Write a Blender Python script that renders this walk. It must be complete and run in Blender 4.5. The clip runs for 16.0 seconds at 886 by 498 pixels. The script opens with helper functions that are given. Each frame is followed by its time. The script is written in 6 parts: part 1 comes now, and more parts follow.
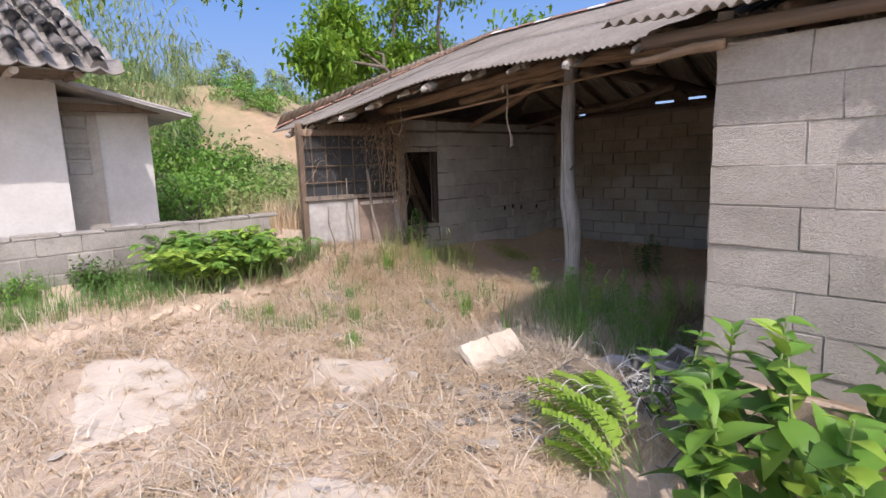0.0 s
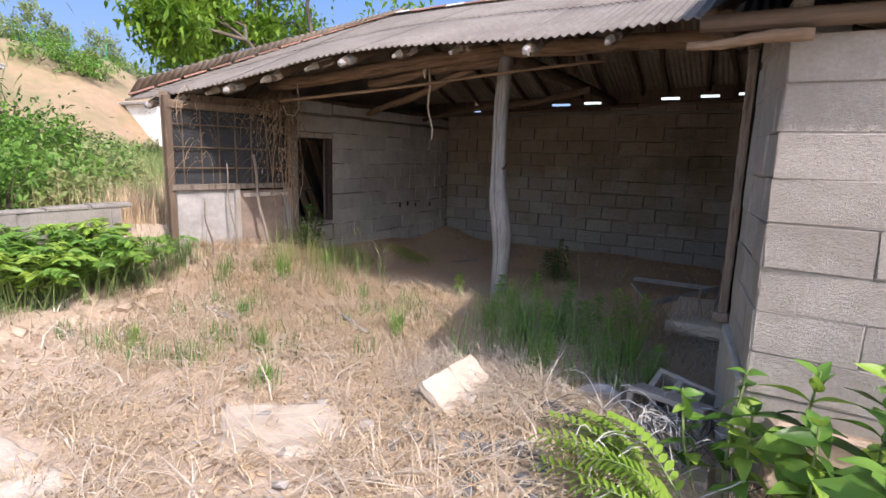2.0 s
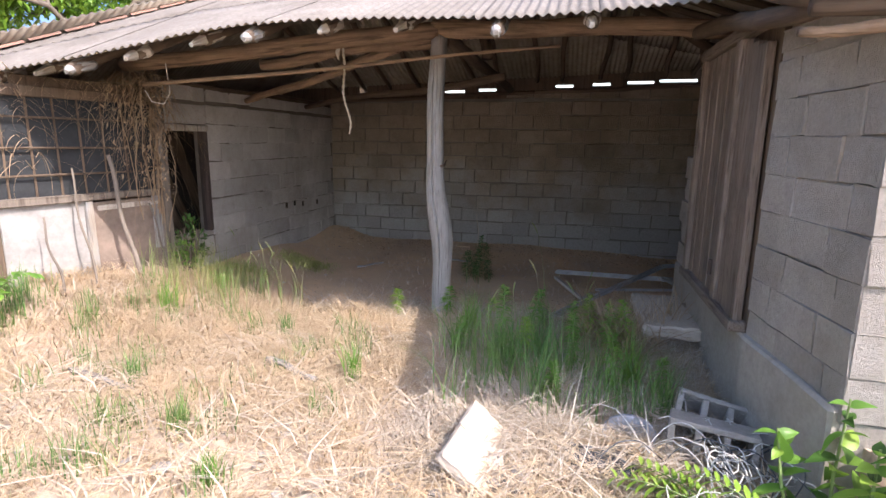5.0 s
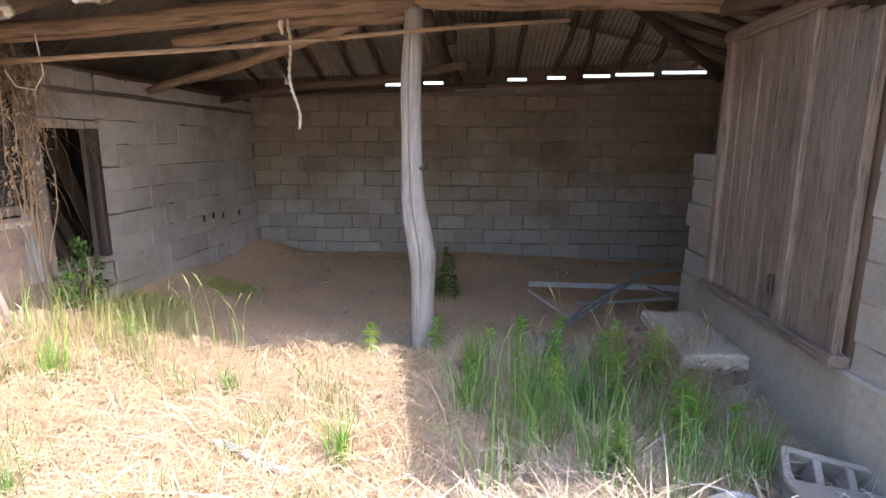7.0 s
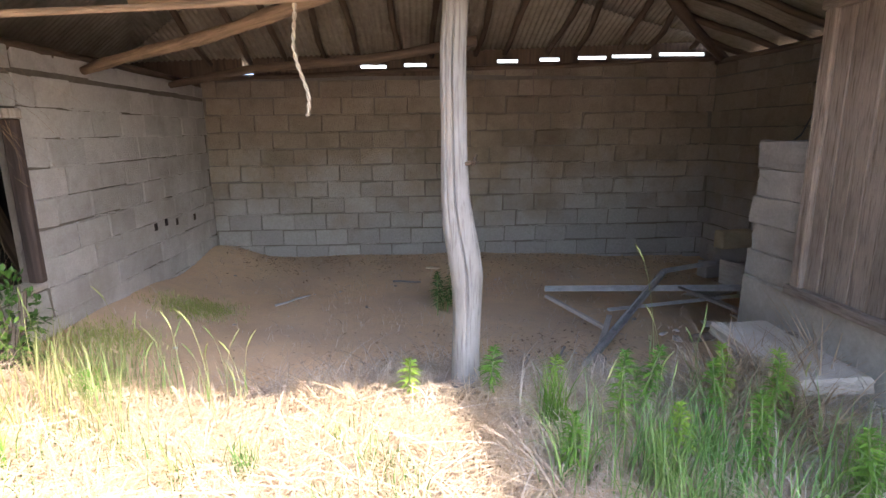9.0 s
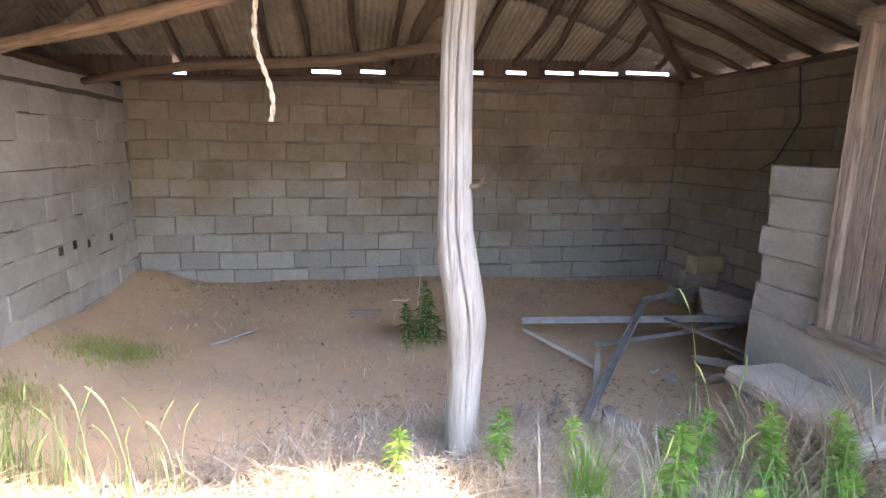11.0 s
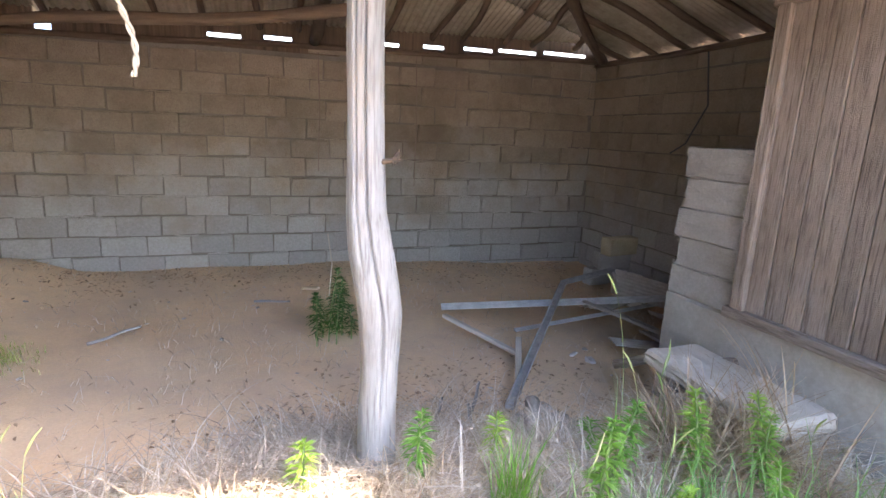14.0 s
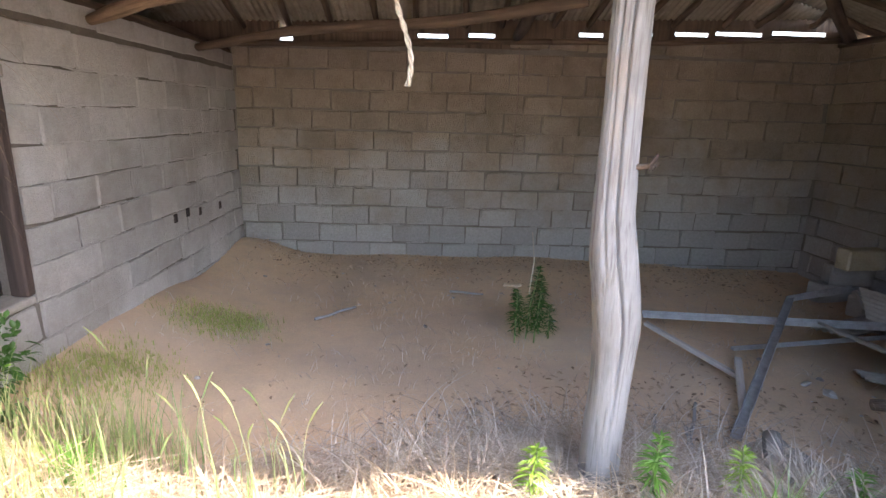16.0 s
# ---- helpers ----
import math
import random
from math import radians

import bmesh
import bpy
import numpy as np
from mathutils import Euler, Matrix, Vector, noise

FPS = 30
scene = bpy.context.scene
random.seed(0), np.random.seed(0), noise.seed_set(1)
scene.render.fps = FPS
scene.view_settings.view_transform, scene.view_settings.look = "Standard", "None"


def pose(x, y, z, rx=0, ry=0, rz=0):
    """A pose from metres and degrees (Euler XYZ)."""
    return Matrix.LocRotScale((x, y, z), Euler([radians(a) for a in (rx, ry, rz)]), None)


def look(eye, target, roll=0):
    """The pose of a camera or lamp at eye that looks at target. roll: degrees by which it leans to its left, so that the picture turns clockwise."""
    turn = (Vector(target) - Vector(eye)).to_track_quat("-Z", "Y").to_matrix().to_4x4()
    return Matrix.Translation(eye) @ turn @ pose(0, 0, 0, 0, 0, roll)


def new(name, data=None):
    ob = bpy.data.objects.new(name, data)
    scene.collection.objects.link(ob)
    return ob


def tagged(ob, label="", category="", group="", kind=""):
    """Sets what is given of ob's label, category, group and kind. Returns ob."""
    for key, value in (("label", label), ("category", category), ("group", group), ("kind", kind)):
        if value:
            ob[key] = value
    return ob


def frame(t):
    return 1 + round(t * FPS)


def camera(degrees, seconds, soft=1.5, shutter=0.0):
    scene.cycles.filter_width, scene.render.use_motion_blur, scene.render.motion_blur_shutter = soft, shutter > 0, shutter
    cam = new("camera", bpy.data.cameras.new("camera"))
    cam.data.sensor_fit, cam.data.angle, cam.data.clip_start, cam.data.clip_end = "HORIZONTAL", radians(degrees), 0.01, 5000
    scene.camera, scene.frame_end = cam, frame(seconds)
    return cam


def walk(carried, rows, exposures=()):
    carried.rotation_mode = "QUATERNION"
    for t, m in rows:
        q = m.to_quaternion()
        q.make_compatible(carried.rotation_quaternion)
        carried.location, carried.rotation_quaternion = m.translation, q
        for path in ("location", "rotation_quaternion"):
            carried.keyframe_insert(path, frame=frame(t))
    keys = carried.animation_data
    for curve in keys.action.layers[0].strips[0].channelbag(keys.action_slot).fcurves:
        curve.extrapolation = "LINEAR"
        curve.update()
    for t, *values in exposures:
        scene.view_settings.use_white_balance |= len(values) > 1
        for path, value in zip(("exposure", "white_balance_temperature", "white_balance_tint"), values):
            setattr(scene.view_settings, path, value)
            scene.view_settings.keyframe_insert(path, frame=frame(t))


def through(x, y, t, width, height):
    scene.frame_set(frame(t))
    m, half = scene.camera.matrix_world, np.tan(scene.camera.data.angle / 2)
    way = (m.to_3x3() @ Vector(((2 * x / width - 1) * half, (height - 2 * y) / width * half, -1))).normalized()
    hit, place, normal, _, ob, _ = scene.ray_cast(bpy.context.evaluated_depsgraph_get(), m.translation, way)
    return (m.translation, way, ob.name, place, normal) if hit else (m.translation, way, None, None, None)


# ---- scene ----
cam = camera(80.0, 16.0)
PATH = [
    (0, (0.151, 0.393, 1.551), (-1.274, 1.759, 1.229), -1.9),
    (0.5, (-0.105, 0.442, 1.553), (-1.467, 1.863, 1.196), -1.0),
    (1, (-0.402, 0.41, 1.572), (-1.602, 1.971, 1.218), -0.0),
    (1.5, (-0.607, 0.455, 1.534), (-1.697, 2.092, 1.17), 0.7),
    (2, (-0.835, 0.526, 1.547), (-1.818, 2.233, 1.198), 1.6),
    (2.5, (-0.909, 0.583, 1.582), (-1.785, 2.349, 1.245), 2.5),
    (3, (-1.083, 0.6, 1.55), (-1.788, 2.448, 1.252), 3.5),
    (3.2, (-1.189, 0.61, 1.544), (-1.836, 2.48, 1.258), 2.9),
    (5.3, (-1.957, 0.969, 1.636), (-2.343, 2.89, 1.234), 0.1),
    (5.5, (-2.063, 1.058, 1.623), (-2.383, 2.992, 1.226), -0.4),
    (6, (-2.28, 1.207, 1.658), (-2.463, 3.159, 1.262), -1.0),
    (6.5, (-2.383, 1.351, 1.641), (-2.546, 3.306, 1.25), -0.5),
    (7, (-2.483, 1.6, 1.602), (-2.612, 3.558, 1.212), 0.1),
    (7.5, (-2.591, 1.759, 1.597), (-2.698, 3.715, 1.191), 0.5),
    (8, (-2.858, 1.938, 1.594), (-2.834, 3.894, 1.18), -0.7),
    (8.5, (-3.034, 2.078, 1.608), (-2.985, 4.031, 1.18), -1.5),
    (9, (-3.148, 2.303, 1.602), (-3.044, 4.254, 1.174), -0.6),
    (9.2, (-3.129, 2.405, 1.577), (-3.033, 4.36, 1.163), -0.3),
    (11.3, (-3.409, 2.965, 1.608), (-2.97, 4.88, 1.233), 1.3),
    (11.5, (-3.362, 3.02, 1.597), (-2.851, 4.915, 1.212), 1.6),
    (12, (-3.28, 3.082, 1.585), (-2.537, 4.9, 1.209), 2.3),
    (12.5, (-3.264, 3.093, 1.591), (-2.454, 4.881, 1.211), 1.3),
    (13, (-3.255, 3.107, 1.576), (-2.4, 4.871, 1.184), 1.4),
    (13.5, (-3.27, 3.121, 1.575), (-2.414, 4.884, 1.172), 1.8),
    (14, (-3.314, 3.135, 1.562), (-2.668, 4.978, 1.13), 2.4),
    (14.5, (-3.419, 3.161, 1.571), (-3.086, 5.078, 1.105), 2.1),
    (15, (-3.58, 3.187, 1.573), (-3.605, 5.127, 1.089), 1.0),
    (15.5, (-3.659, 3.205, 1.596), (-3.869, 5.133, 1.105), 0.7),
    (16, (-3.618, 3.244, 1.599), (-3.558, 5.183, 1.112), 1.6),
]
EXPOSURES = [(t, e, k, 19) for t, e, k in ((0.0, 1.2, 6400), (3.2, 1.65, 6400), (5.3, 2.15, 6400), (7.0, 2.65, 6450), (9.2, 3.25, 6500), (11.3, 3.95, 6400), (12.5, 4.15, 6400), (14.0, 3.95, 6400), (15.5, 3.42, 6350), (16.0, 3.47, 6350))]
walk(cam, [(t, look(eye, target, roll)) for t, eye, target, roll in PATH], EXPOSURES)

# ---- light ----
SUN_WAY = Vector((-0.78, 0.40, -1.0)).normalized()
world = bpy.data.worlds.new("sky")
world.use_nodes = True
scene.world = world
sky = world.node_tree.nodes.new("ShaderNodeTexSky")
sky.sky_type, sky.sun_disc = "NISHITA", False
sky.sun_elevation = math.asin(-SUN_WAY.z)
sky.sun_rotation = math.atan2(-SUN_WAY.x, -SUN_WAY.y)
sky.dust_density, sky.air_density, sky.ozone_density, sky.altitude = 2.8, 1.3, 2.2, 100.0
backdrop_node = world.node_tree.nodes["Background"]
world.node_tree.links.new(sky.outputs[0], backdrop_node.inputs[0])
backdrop_node.inputs[1].default_value = 0.15
sun = new("sun", bpy.data.lights.new("sun", "SUN"))
sun.data.energy, sun.data.angle, sun.data.color = 2.1, radians(0.6), (1.0, 0.95, 0.86)
sun.matrix_world = look((0, 0, 12), Vector((0, 0, 12)) + SUN_WAY)

# ---- materials ----
def mat_new(name):
    m = bpy.data.materials.new(name)
    m.use_nodes = True
    return m, m.node_tree.nodes, m.node_tree.links, m.node_tree.nodes["Principled BSDF"]


def mixc(nt, fac, a, b, mode="MIX"):
    n = nt.nodes.new("ShaderNodeMix")
    n.data_type, n.blend_type = "RGBA", mode
    for sock, v in ((n.inputs[0], fac), (n.inputs[6], a), (n.inputs[7], b)):
        if isinstance(v, bpy.types.NodeSocket):
            nt.links.new(v, sock)
        elif isinstance(v, (int, float)):
            sock.default_value = v
        else:
            sock.default_value = (*v, 1)
    return n.outputs[2]


def noise_of(nt, scale, detail=4, rough=0.6, stretch=None, space="world", lo=0.3, hi=0.7):
    """A noise from lo..hi of the raw value, spread over 0..1. space: world places or the mesh's own."""
    if space == "world":
        out = nt.nodes.new("ShaderNodeNewGeometry").outputs["Position"]
    else:
        out = nt.nodes.new("ShaderNodeTexCoord").outputs["Object"]
    if stretch:
        mp = nt.nodes.new("ShaderNodeMapping")
        mp.inputs["Scale"].default_value = stretch
        nt.links.new(out, mp.inputs[0])
        out = mp.outputs[0]
    n = nt.nodes.new("ShaderNodeTexNoise")
    n.inputs["Scale"].default_value, n.inputs["Detail"].default_value, n.inputs["Roughness"].default_value = scale, detail, rough
    nt.links.new(out, n.inputs[0])
    r = nt.nodes.new("ShaderNodeMapRange")
    r.inputs[1].default_value, r.inputs[2].default_value = lo, hi
    nt.links.new(n.outputs[0], r.inputs[0])
    return r.outputs[0]


def bump(nt, bsdf, height, strength, distance):
    b = nt.nodes.new("ShaderNodeBump")
    b.inputs["Strength"].default_value, b.inputs["Distance"].default_value = strength, distance
    nt.links.new(height, b.inputs["Height"])
    nt.links.new(b.outputs[0], bsdf.inputs["Normal"])


def scaled(nt, value, k, add=0.0):
    n = nt.nodes.new("ShaderNodeMath")
    n.operation = "MULTIPLY_ADD"
    nt.links.new(value, n.inputs[0])
    n.inputs[1].default_value, n.inputs[2].default_value = k, add
    return n.outputs[0]


def rough_stone(name, a, b, stain, grain=60, big=1.2, spread=0.35, relief=0.5, random_from="object", rough=0.92):
    """Concrete, earth or stone: two tones, a darker stain at large scale, a gritty relief."""
    m, ns, ls, bs = mat_new(name)
    nt = m.node_tree
    col = mixc(nt, noise_of(nt, grain, 5, 0.7), a, b)
    col = mixc(nt, scaled(nt, noise_of(nt, big, 5, 0.65, lo=0.42, hi=0.72), 0.75), col, stain)
    col = mixc(nt, scaled(nt, noise_of(nt, big * 7, 4, 0.6, lo=0.5, hi=0.75), 0.4), col, stain)
    if random_from == "object":
        rnd = ns.new("ShaderNodeObjectInfo").outputs["Random"]
    else:
        rnd = ns.new("ShaderNodeNewGeometry").outputs["Random Per Island"]
    hsv = ns.new("ShaderNodeHueSaturation")
    ls.new(scaled(nt, rnd, spread, 1 - spread / 2), hsv.inputs["Value"])
    ls.new(col, hsv.inputs["Color"])
    ls.new(hsv.outputs[0], bs.inputs["Base Color"])
    bs.inputs["Roughness"].default_value = rough
    bs.inputs["Specular IOR Level"].default_value = 0.25
    bump(nt, bs, noise_of(nt, grain * 1.3, 6, 0.75), relief, 0.008)
    return m


def wood(name, a, b, dark, along=2, grain=26, spread=0.3, space="object", rough=0.85, relief=0.5):
    """Weathered wood with its grain along one axis of the mesh."""
    m, ns, ls, bs = mat_new(name)
    nt = m.node_tree
    stretch = [1.0, 1.0, 1.0]
    stretch[along] = 0.06
    fine = noise_of(nt, grain * 2.2, 5, 0.7, stretch, space)
    col = mixc(nt, fine, a, b)
    col = mixc(nt, scaled(nt, noise_of(nt, grain, 3, 0.6, stretch, space, 0.52, 0.68), 0.85), col, dark)
    col = mixc(nt, scaled(nt, noise_of(nt, 3.0, 4, 0.6, None, space, 0.45, 0.75), 0.5), col, dark)
    hsv = ns.new("ShaderNodeHueSaturation")
    ls.new(scaled(nt, ns.new("ShaderNodeObjectInfo").outputs["Random"], spread, 1 - spread / 2), hsv.inputs["Value"])
    ls.new(col, hsv.inputs["Color"])
    ls.new(hsv.outputs[0], bs.inputs["Base Color"])
    bs.inputs["Roughness"].default_value = rough
    bs.inputs["Specular IOR Level"].default_value = 0.25
    bump(nt, bs, fine, relief, 0.006)
    return m


def leafy(name, a, b, yellow, through=0.35, rough=0.5, spread=0.5, dry=0.12):
    """Leaves and blades: tone by the piece, light shining through."""
    m, ns, ls, bs = mat_new(name)
    nt = m.node_tree
    rnd = ns.new("ShaderNodeNewGeometry").outputs["Random Per Island"]
    col = mixc(nt, rnd, a, b)
    col = mixc(nt, scaled(nt, noise_of(nt, 2.3, 3, lo=0.45, hi=0.8), dry * 4), col, yellow)
    ls.new(col, bs.inputs["Base Color"])
    bs.inputs["Roughness"].default_value = rough
    bs.inputs["Specular IOR Level"].default_value = 0.35
    tr = ns.new("ShaderNodeBsdfTranslucent")
    ls.new(col, tr.inputs[0])
    mx = ns.new("ShaderNodeMixShader")
    mx.inputs[0].default_value = through
    ls.new(bs.outputs[0], mx.inputs[1]), ls.new(tr.outputs[0], mx.inputs[2])
    ls.new(mx.outputs[0], ns["Material Output"].inputs[0])
    return m


def plain(name, col, rough=0.6, metal=0.0, var=0.25, scale=14.0, relief=0.15):
    m, ns, ls, bs = mat_new(name)
    nt = m.node_tree
    c = mixc(nt, noise_of(nt, scale, 5, 0.7), [v * (1 - var) for v in col], [min(1, v * (1 + var)) for v in col])
    c = mixc(nt, scaled(nt, noise_of(nt, scale / 6, 4, lo=0.5, hi=0.8), 0.4), c, [v * 0.5 for v in col])
    ls.new(c, bs.inputs["Base Color"])
    bs.inputs["Roughness"].default_value, bs.inputs["Metallic"].default_value = rough, metal
    bump(nt, bs, noise_of(nt, scale * 5, 5), relief, 0.004)
    return m


M_BLOCK = rough_stone("concrete_block", (0.56, 0.535, 0.505), (0.44, 0.42, 0.395), (0.28, 0.245, 0.21), big=1.0, spread=0.2, relief=0.9)
M_BLOCK_BROWN = rough_stone("brown_over_grey_block", (0.36, 0.305, 0.24), (0.26, 0.215, 0.165), (0.155, 0.12, 0.085), big=0.9, spread=0.24, relief=1.0)
M_BLOCK_SUN = rough_stone("sandy_concrete_block", (0.40, 0.365, 0.33), (0.29, 0.265, 0.24), (0.21, 0.185, 0.16), grain=55, spread=0.16, relief=0.7)
# grey low down, passing to the darker brown with height, the border broken by noise
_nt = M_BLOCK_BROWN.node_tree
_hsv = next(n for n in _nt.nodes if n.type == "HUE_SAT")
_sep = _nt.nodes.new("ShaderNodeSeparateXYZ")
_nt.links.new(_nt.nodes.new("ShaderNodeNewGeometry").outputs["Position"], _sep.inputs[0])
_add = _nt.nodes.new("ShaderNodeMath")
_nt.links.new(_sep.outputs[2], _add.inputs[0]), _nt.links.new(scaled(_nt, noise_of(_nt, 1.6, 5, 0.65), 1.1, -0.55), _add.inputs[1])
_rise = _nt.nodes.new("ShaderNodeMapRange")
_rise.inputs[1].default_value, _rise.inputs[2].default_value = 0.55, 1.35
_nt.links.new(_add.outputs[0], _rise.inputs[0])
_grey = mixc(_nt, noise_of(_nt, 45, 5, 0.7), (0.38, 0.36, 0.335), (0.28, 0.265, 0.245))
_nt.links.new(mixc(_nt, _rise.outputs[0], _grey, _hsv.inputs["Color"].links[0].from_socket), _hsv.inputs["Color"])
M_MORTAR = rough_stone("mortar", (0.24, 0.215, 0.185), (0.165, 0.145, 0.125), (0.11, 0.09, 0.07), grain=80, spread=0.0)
M_GARDEN = rough_stone("weathered_garden_block", (0.30, 0.275, 0.25), (0.21, 0.195, 0.175), (0.12, 0.11, 0.095), big=1.5, spread=0.4)
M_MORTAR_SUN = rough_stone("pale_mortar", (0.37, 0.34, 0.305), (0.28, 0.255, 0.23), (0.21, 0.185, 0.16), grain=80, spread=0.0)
M_PLASTER = rough_stone("cement_render", (0.40, 0.365, 0.32), (0.31, 0.28, 0.245), (0.21, 0.185, 0.16), grain=30, spread=0.1, relief=0.4)
M_WHITEWASH = rough_stone("whitewashed_wall", (0.52, 0.50, 0.48), (0.44, 0.425, 0.41), (0.34, 0.32, 0.30), grain=25, big=0.7, spread=0.0, relief=0.2)
M_WHITE = rough_stone("white_wall", (0.78, 0.77, 0.74), (0.72, 0.71, 0.68), (0.6, 0.58, 0.55), grain=20, spread=0.0, relief=0.1)
M_FLOOR = rough_stone("trodden_earth", (0.64, 0.455, 0.29), (0.53, 0.375, 0.235), (0.41, 0.32, 0.24), grain=70, big=1.0, spread=0.0, relief=0.22)
M_EARTH = rough_stone("dry_earth", (0.54, 0.43, 0.335), (0.42, 0.325, 0.245), (0.32, 0.24, 0.175), grain=22, big=1.6, spread=0.0, relief=0.8)
M_CEMENT = rough_stone("worn_cement_slab", (0.50, 0.435, 0.365), (0.42, 0.36, 0.30), (0.36, 0.29, 0.22), grain=26, big=1.5, spread=0.1, relief=0.4)
M_STONE = rough_stone("rubble_stone", (0.44, 0.40, 0.36), (0.32, 0.29, 0.26), (0.2, 0.18, 0.16), grain=30, spread=0.6)
M_DARKSTONE = rough_stone("dark_rubble", (0.20, 0.20, 0.20), (0.13, 0.13, 0.135), (0.08, 0.08, 0.08), grain=30, spread=0.6)
M_SAND = rough_stone("sandy_bank", (0.34, 0.235, 0.155), (0.25, 0.175, 0.11), (0.14, 0.15, 0.07), grain=2, big=0.22, spread=0.0, relief=0.3)
M_POST = wood("silvered_wood", (0.31, 0.297, 0.285), (0.25, 0.237, 0.225), (0.15, 0.135, 0.125), 2, 60, 0.1, relief=0.5)
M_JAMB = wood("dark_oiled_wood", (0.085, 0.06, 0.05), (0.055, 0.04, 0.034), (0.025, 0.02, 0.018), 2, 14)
M_LEDGE = rough_stone("earthy_stone", (0.50, 0.40, 0.30), (0.36, 0.28, 0.21), (0.26, 0.20, 0.15), grain=26, spread=0.3)
M_BEAM = wood("brown_timber_x", (0.30, 0.205, 0.135), (0.19, 0.125, 0.08), (0.07, 0.047, 0.032), 2, 30, relief=1.0)
M_RAFTER = wood("dark_pole_wood", (0.16, 0.115, 0.08), (0.10, 0.07, 0.05), (0.05, 0.035, 0.028), 2, 16)
_nt = M_POST.node_tree
_hsv = next(n for n in _nt.nodes if n.type == "HUE_SAT")
_tan = mixc(_nt, scaled(_nt, noise_of(_nt, 5.0, 4, 0.6, (1, 1, 0.35), "object", 0.52, 0.66), 0.4), _hsv.inputs["Color"].links[0].from_socket, (0.36, 0.275, 0.19))
_nt.links.new(_tan, _hsv.inputs["Color"])
M_POLEEND = wood("bleached_wood", (0.52, 0.47, 0.41), (0.40, 0.35, 0.30), (0.2, 0.17, 0.14), 2, 18)
M_PLANK = wood("weathered_plank", (0.28, 0.225, 0.185), (0.175, 0.135, 0.108), (0.085, 0.062, 0.048), 2, 85, 0.3, relief=0.7)
M_RAIL = wood("weathered_rail", (0.28, 0.225, 0.185), (0.175, 0.135, 0.108), (0.085, 0.062, 0.048), 1, 85, 0.3, relief=0.7)
M_OLDWOOD = wood("grey_brown_wood", (0.21, 0.175, 0.145), (0.14, 0.115, 0.095), (0.07, 0.055, 0.045), 2, 20)
M_ROOF = rough_stone("cement_sheet_top", (0.195, 0.174, 0.155), (0.142, 0.124, 0.108), (0.092, 0.077, 0.064), grain=18, big=1.1, spread=0.2, relief=0.3)
M_UNDER = rough_stone("sheet_underside", (0.40, 0.35, 0.28), (0.30, 0.255, 0.20), (0.13, 0.10, 0.075), grain=14, big=0.8, spread=0.3, relief=0.2)
M_TILE = rough_stone("old_clay_tile", (0.26, 0.24, 0.225), (0.19, 0.175, 0.165), (0.11, 0.10, 0.09), grain=20, spread=0.5)
M_STRAW = leafy("dry_straw", (0.62, 0.50, 0.35), (0.29, 0.205, 0.125), (0.54, 0.37, 0.20), 0.2, 0.7, dry=0.1)
M_DEADGREY = leafy("grey_dead_stems", (0.60, 0.53, 0.44), (0.28, 0.22, 0.165), (0.26, 0.19, 0.13), 0.15, 0.8)
M_GRASS = leafy("green_grass", (0.17, 0.30, 0.085), (0.07, 0.16, 0.04), (0.36, 0.38, 0.14), 0.4, 0.5)
M_GREEN = leafy("fresh_leaf", (0.17, 0.33, 0.055), (0.085, 0.19, 0.03), (0.27, 0.36, 0.06), 0.4, 0.42)
M_SPRING = leafy("yellow_green_leaf", (0.30, 0.44, 0.07), (0.19, 0.32, 0.045), (0.3, 0.36, 0.06), 0.4, 0.45)
M_DEEP = leafy("deep_green_leaf", (0.055, 0.13, 0.022), (0.035, 0.085, 0.015), (0.1, 0.15, 0.03), 0.3, 0.4)
M_TREE = leafy("tree_leaf", (0.17, 0.31, 0.03), (0.07, 0.16, 0.015), (0.30, 0.38, 0.035), 0.45, 0.45, dry=0.16)
M_BAMBOO = leafy("bamboo_leaf", (0.24, 0.30, 0.13), (0.16, 0.22, 0.08), (0.34, 0.32, 0.16), 0.45, 0.5)
M_FIELD = leafy("meadow_green", (0.22, 0.29, 0.10), (0.13, 0.20, 0.06), (0.48, 0.40, 0.19), 0.3, 0.6, dry=0.22)
M_STEM = plain("green_stem", (0.16, 0.22, 0.07), 0.6)
M_BARK = wood("grey_bark", (0.16, 0.13, 0.10), (0.10, 0.08, 0.065), (0.05, 0.04, 0.03), 2, 8)
M_ROPE = plain("pale_rope", (0.52, 0.47, 0.38), 0.9, 0, 0.3, 60)
M_WIRE = plain("grey_wire", (0.55, 0.53, 0.50), 0.5, 0.1)
M_ALU = plain("dull_metal_section", (0.30, 0.29, 0.28), 0.5, 0.3, 0.25)
M_VINE = leafy("dead_vine", (0.42, 0.30, 0.19), (0.19, 0.125, 0.08), (0.46, 0.35, 0.22), 0.15, 0.8)
M_NET = plain("dark_insect_net", (0.022, 0.024, 0.027), 0.85)
M_TIN = plain("grey_tin_sheet", (0.30, 0.285, 0.275), 0.65, 0.1, 0.3, 6)
M_RUST = plain("rust_brown_panel", (0.21, 0.16, 0.13), 0.85, 0.0, 0.35, 5)
M_BLUE = plain("blue_painted_sheet", (0.10, 0.36, 0.62), 0.5)
M_RED = rough_stone("red_ridge_tile", (0.36, 0.20, 0.15), (0.25, 0.14, 0.11), (0.15, 0.1, 0.08), spread=0.3)
M_ENAMEL = plain("chipped_basin", (0.30, 0.30, 0.32), 0.4, 0, 0.15)
M_DARKPLASTIC = plain("dark_plastic", (0.05, 0.055, 0.065), 0.4)
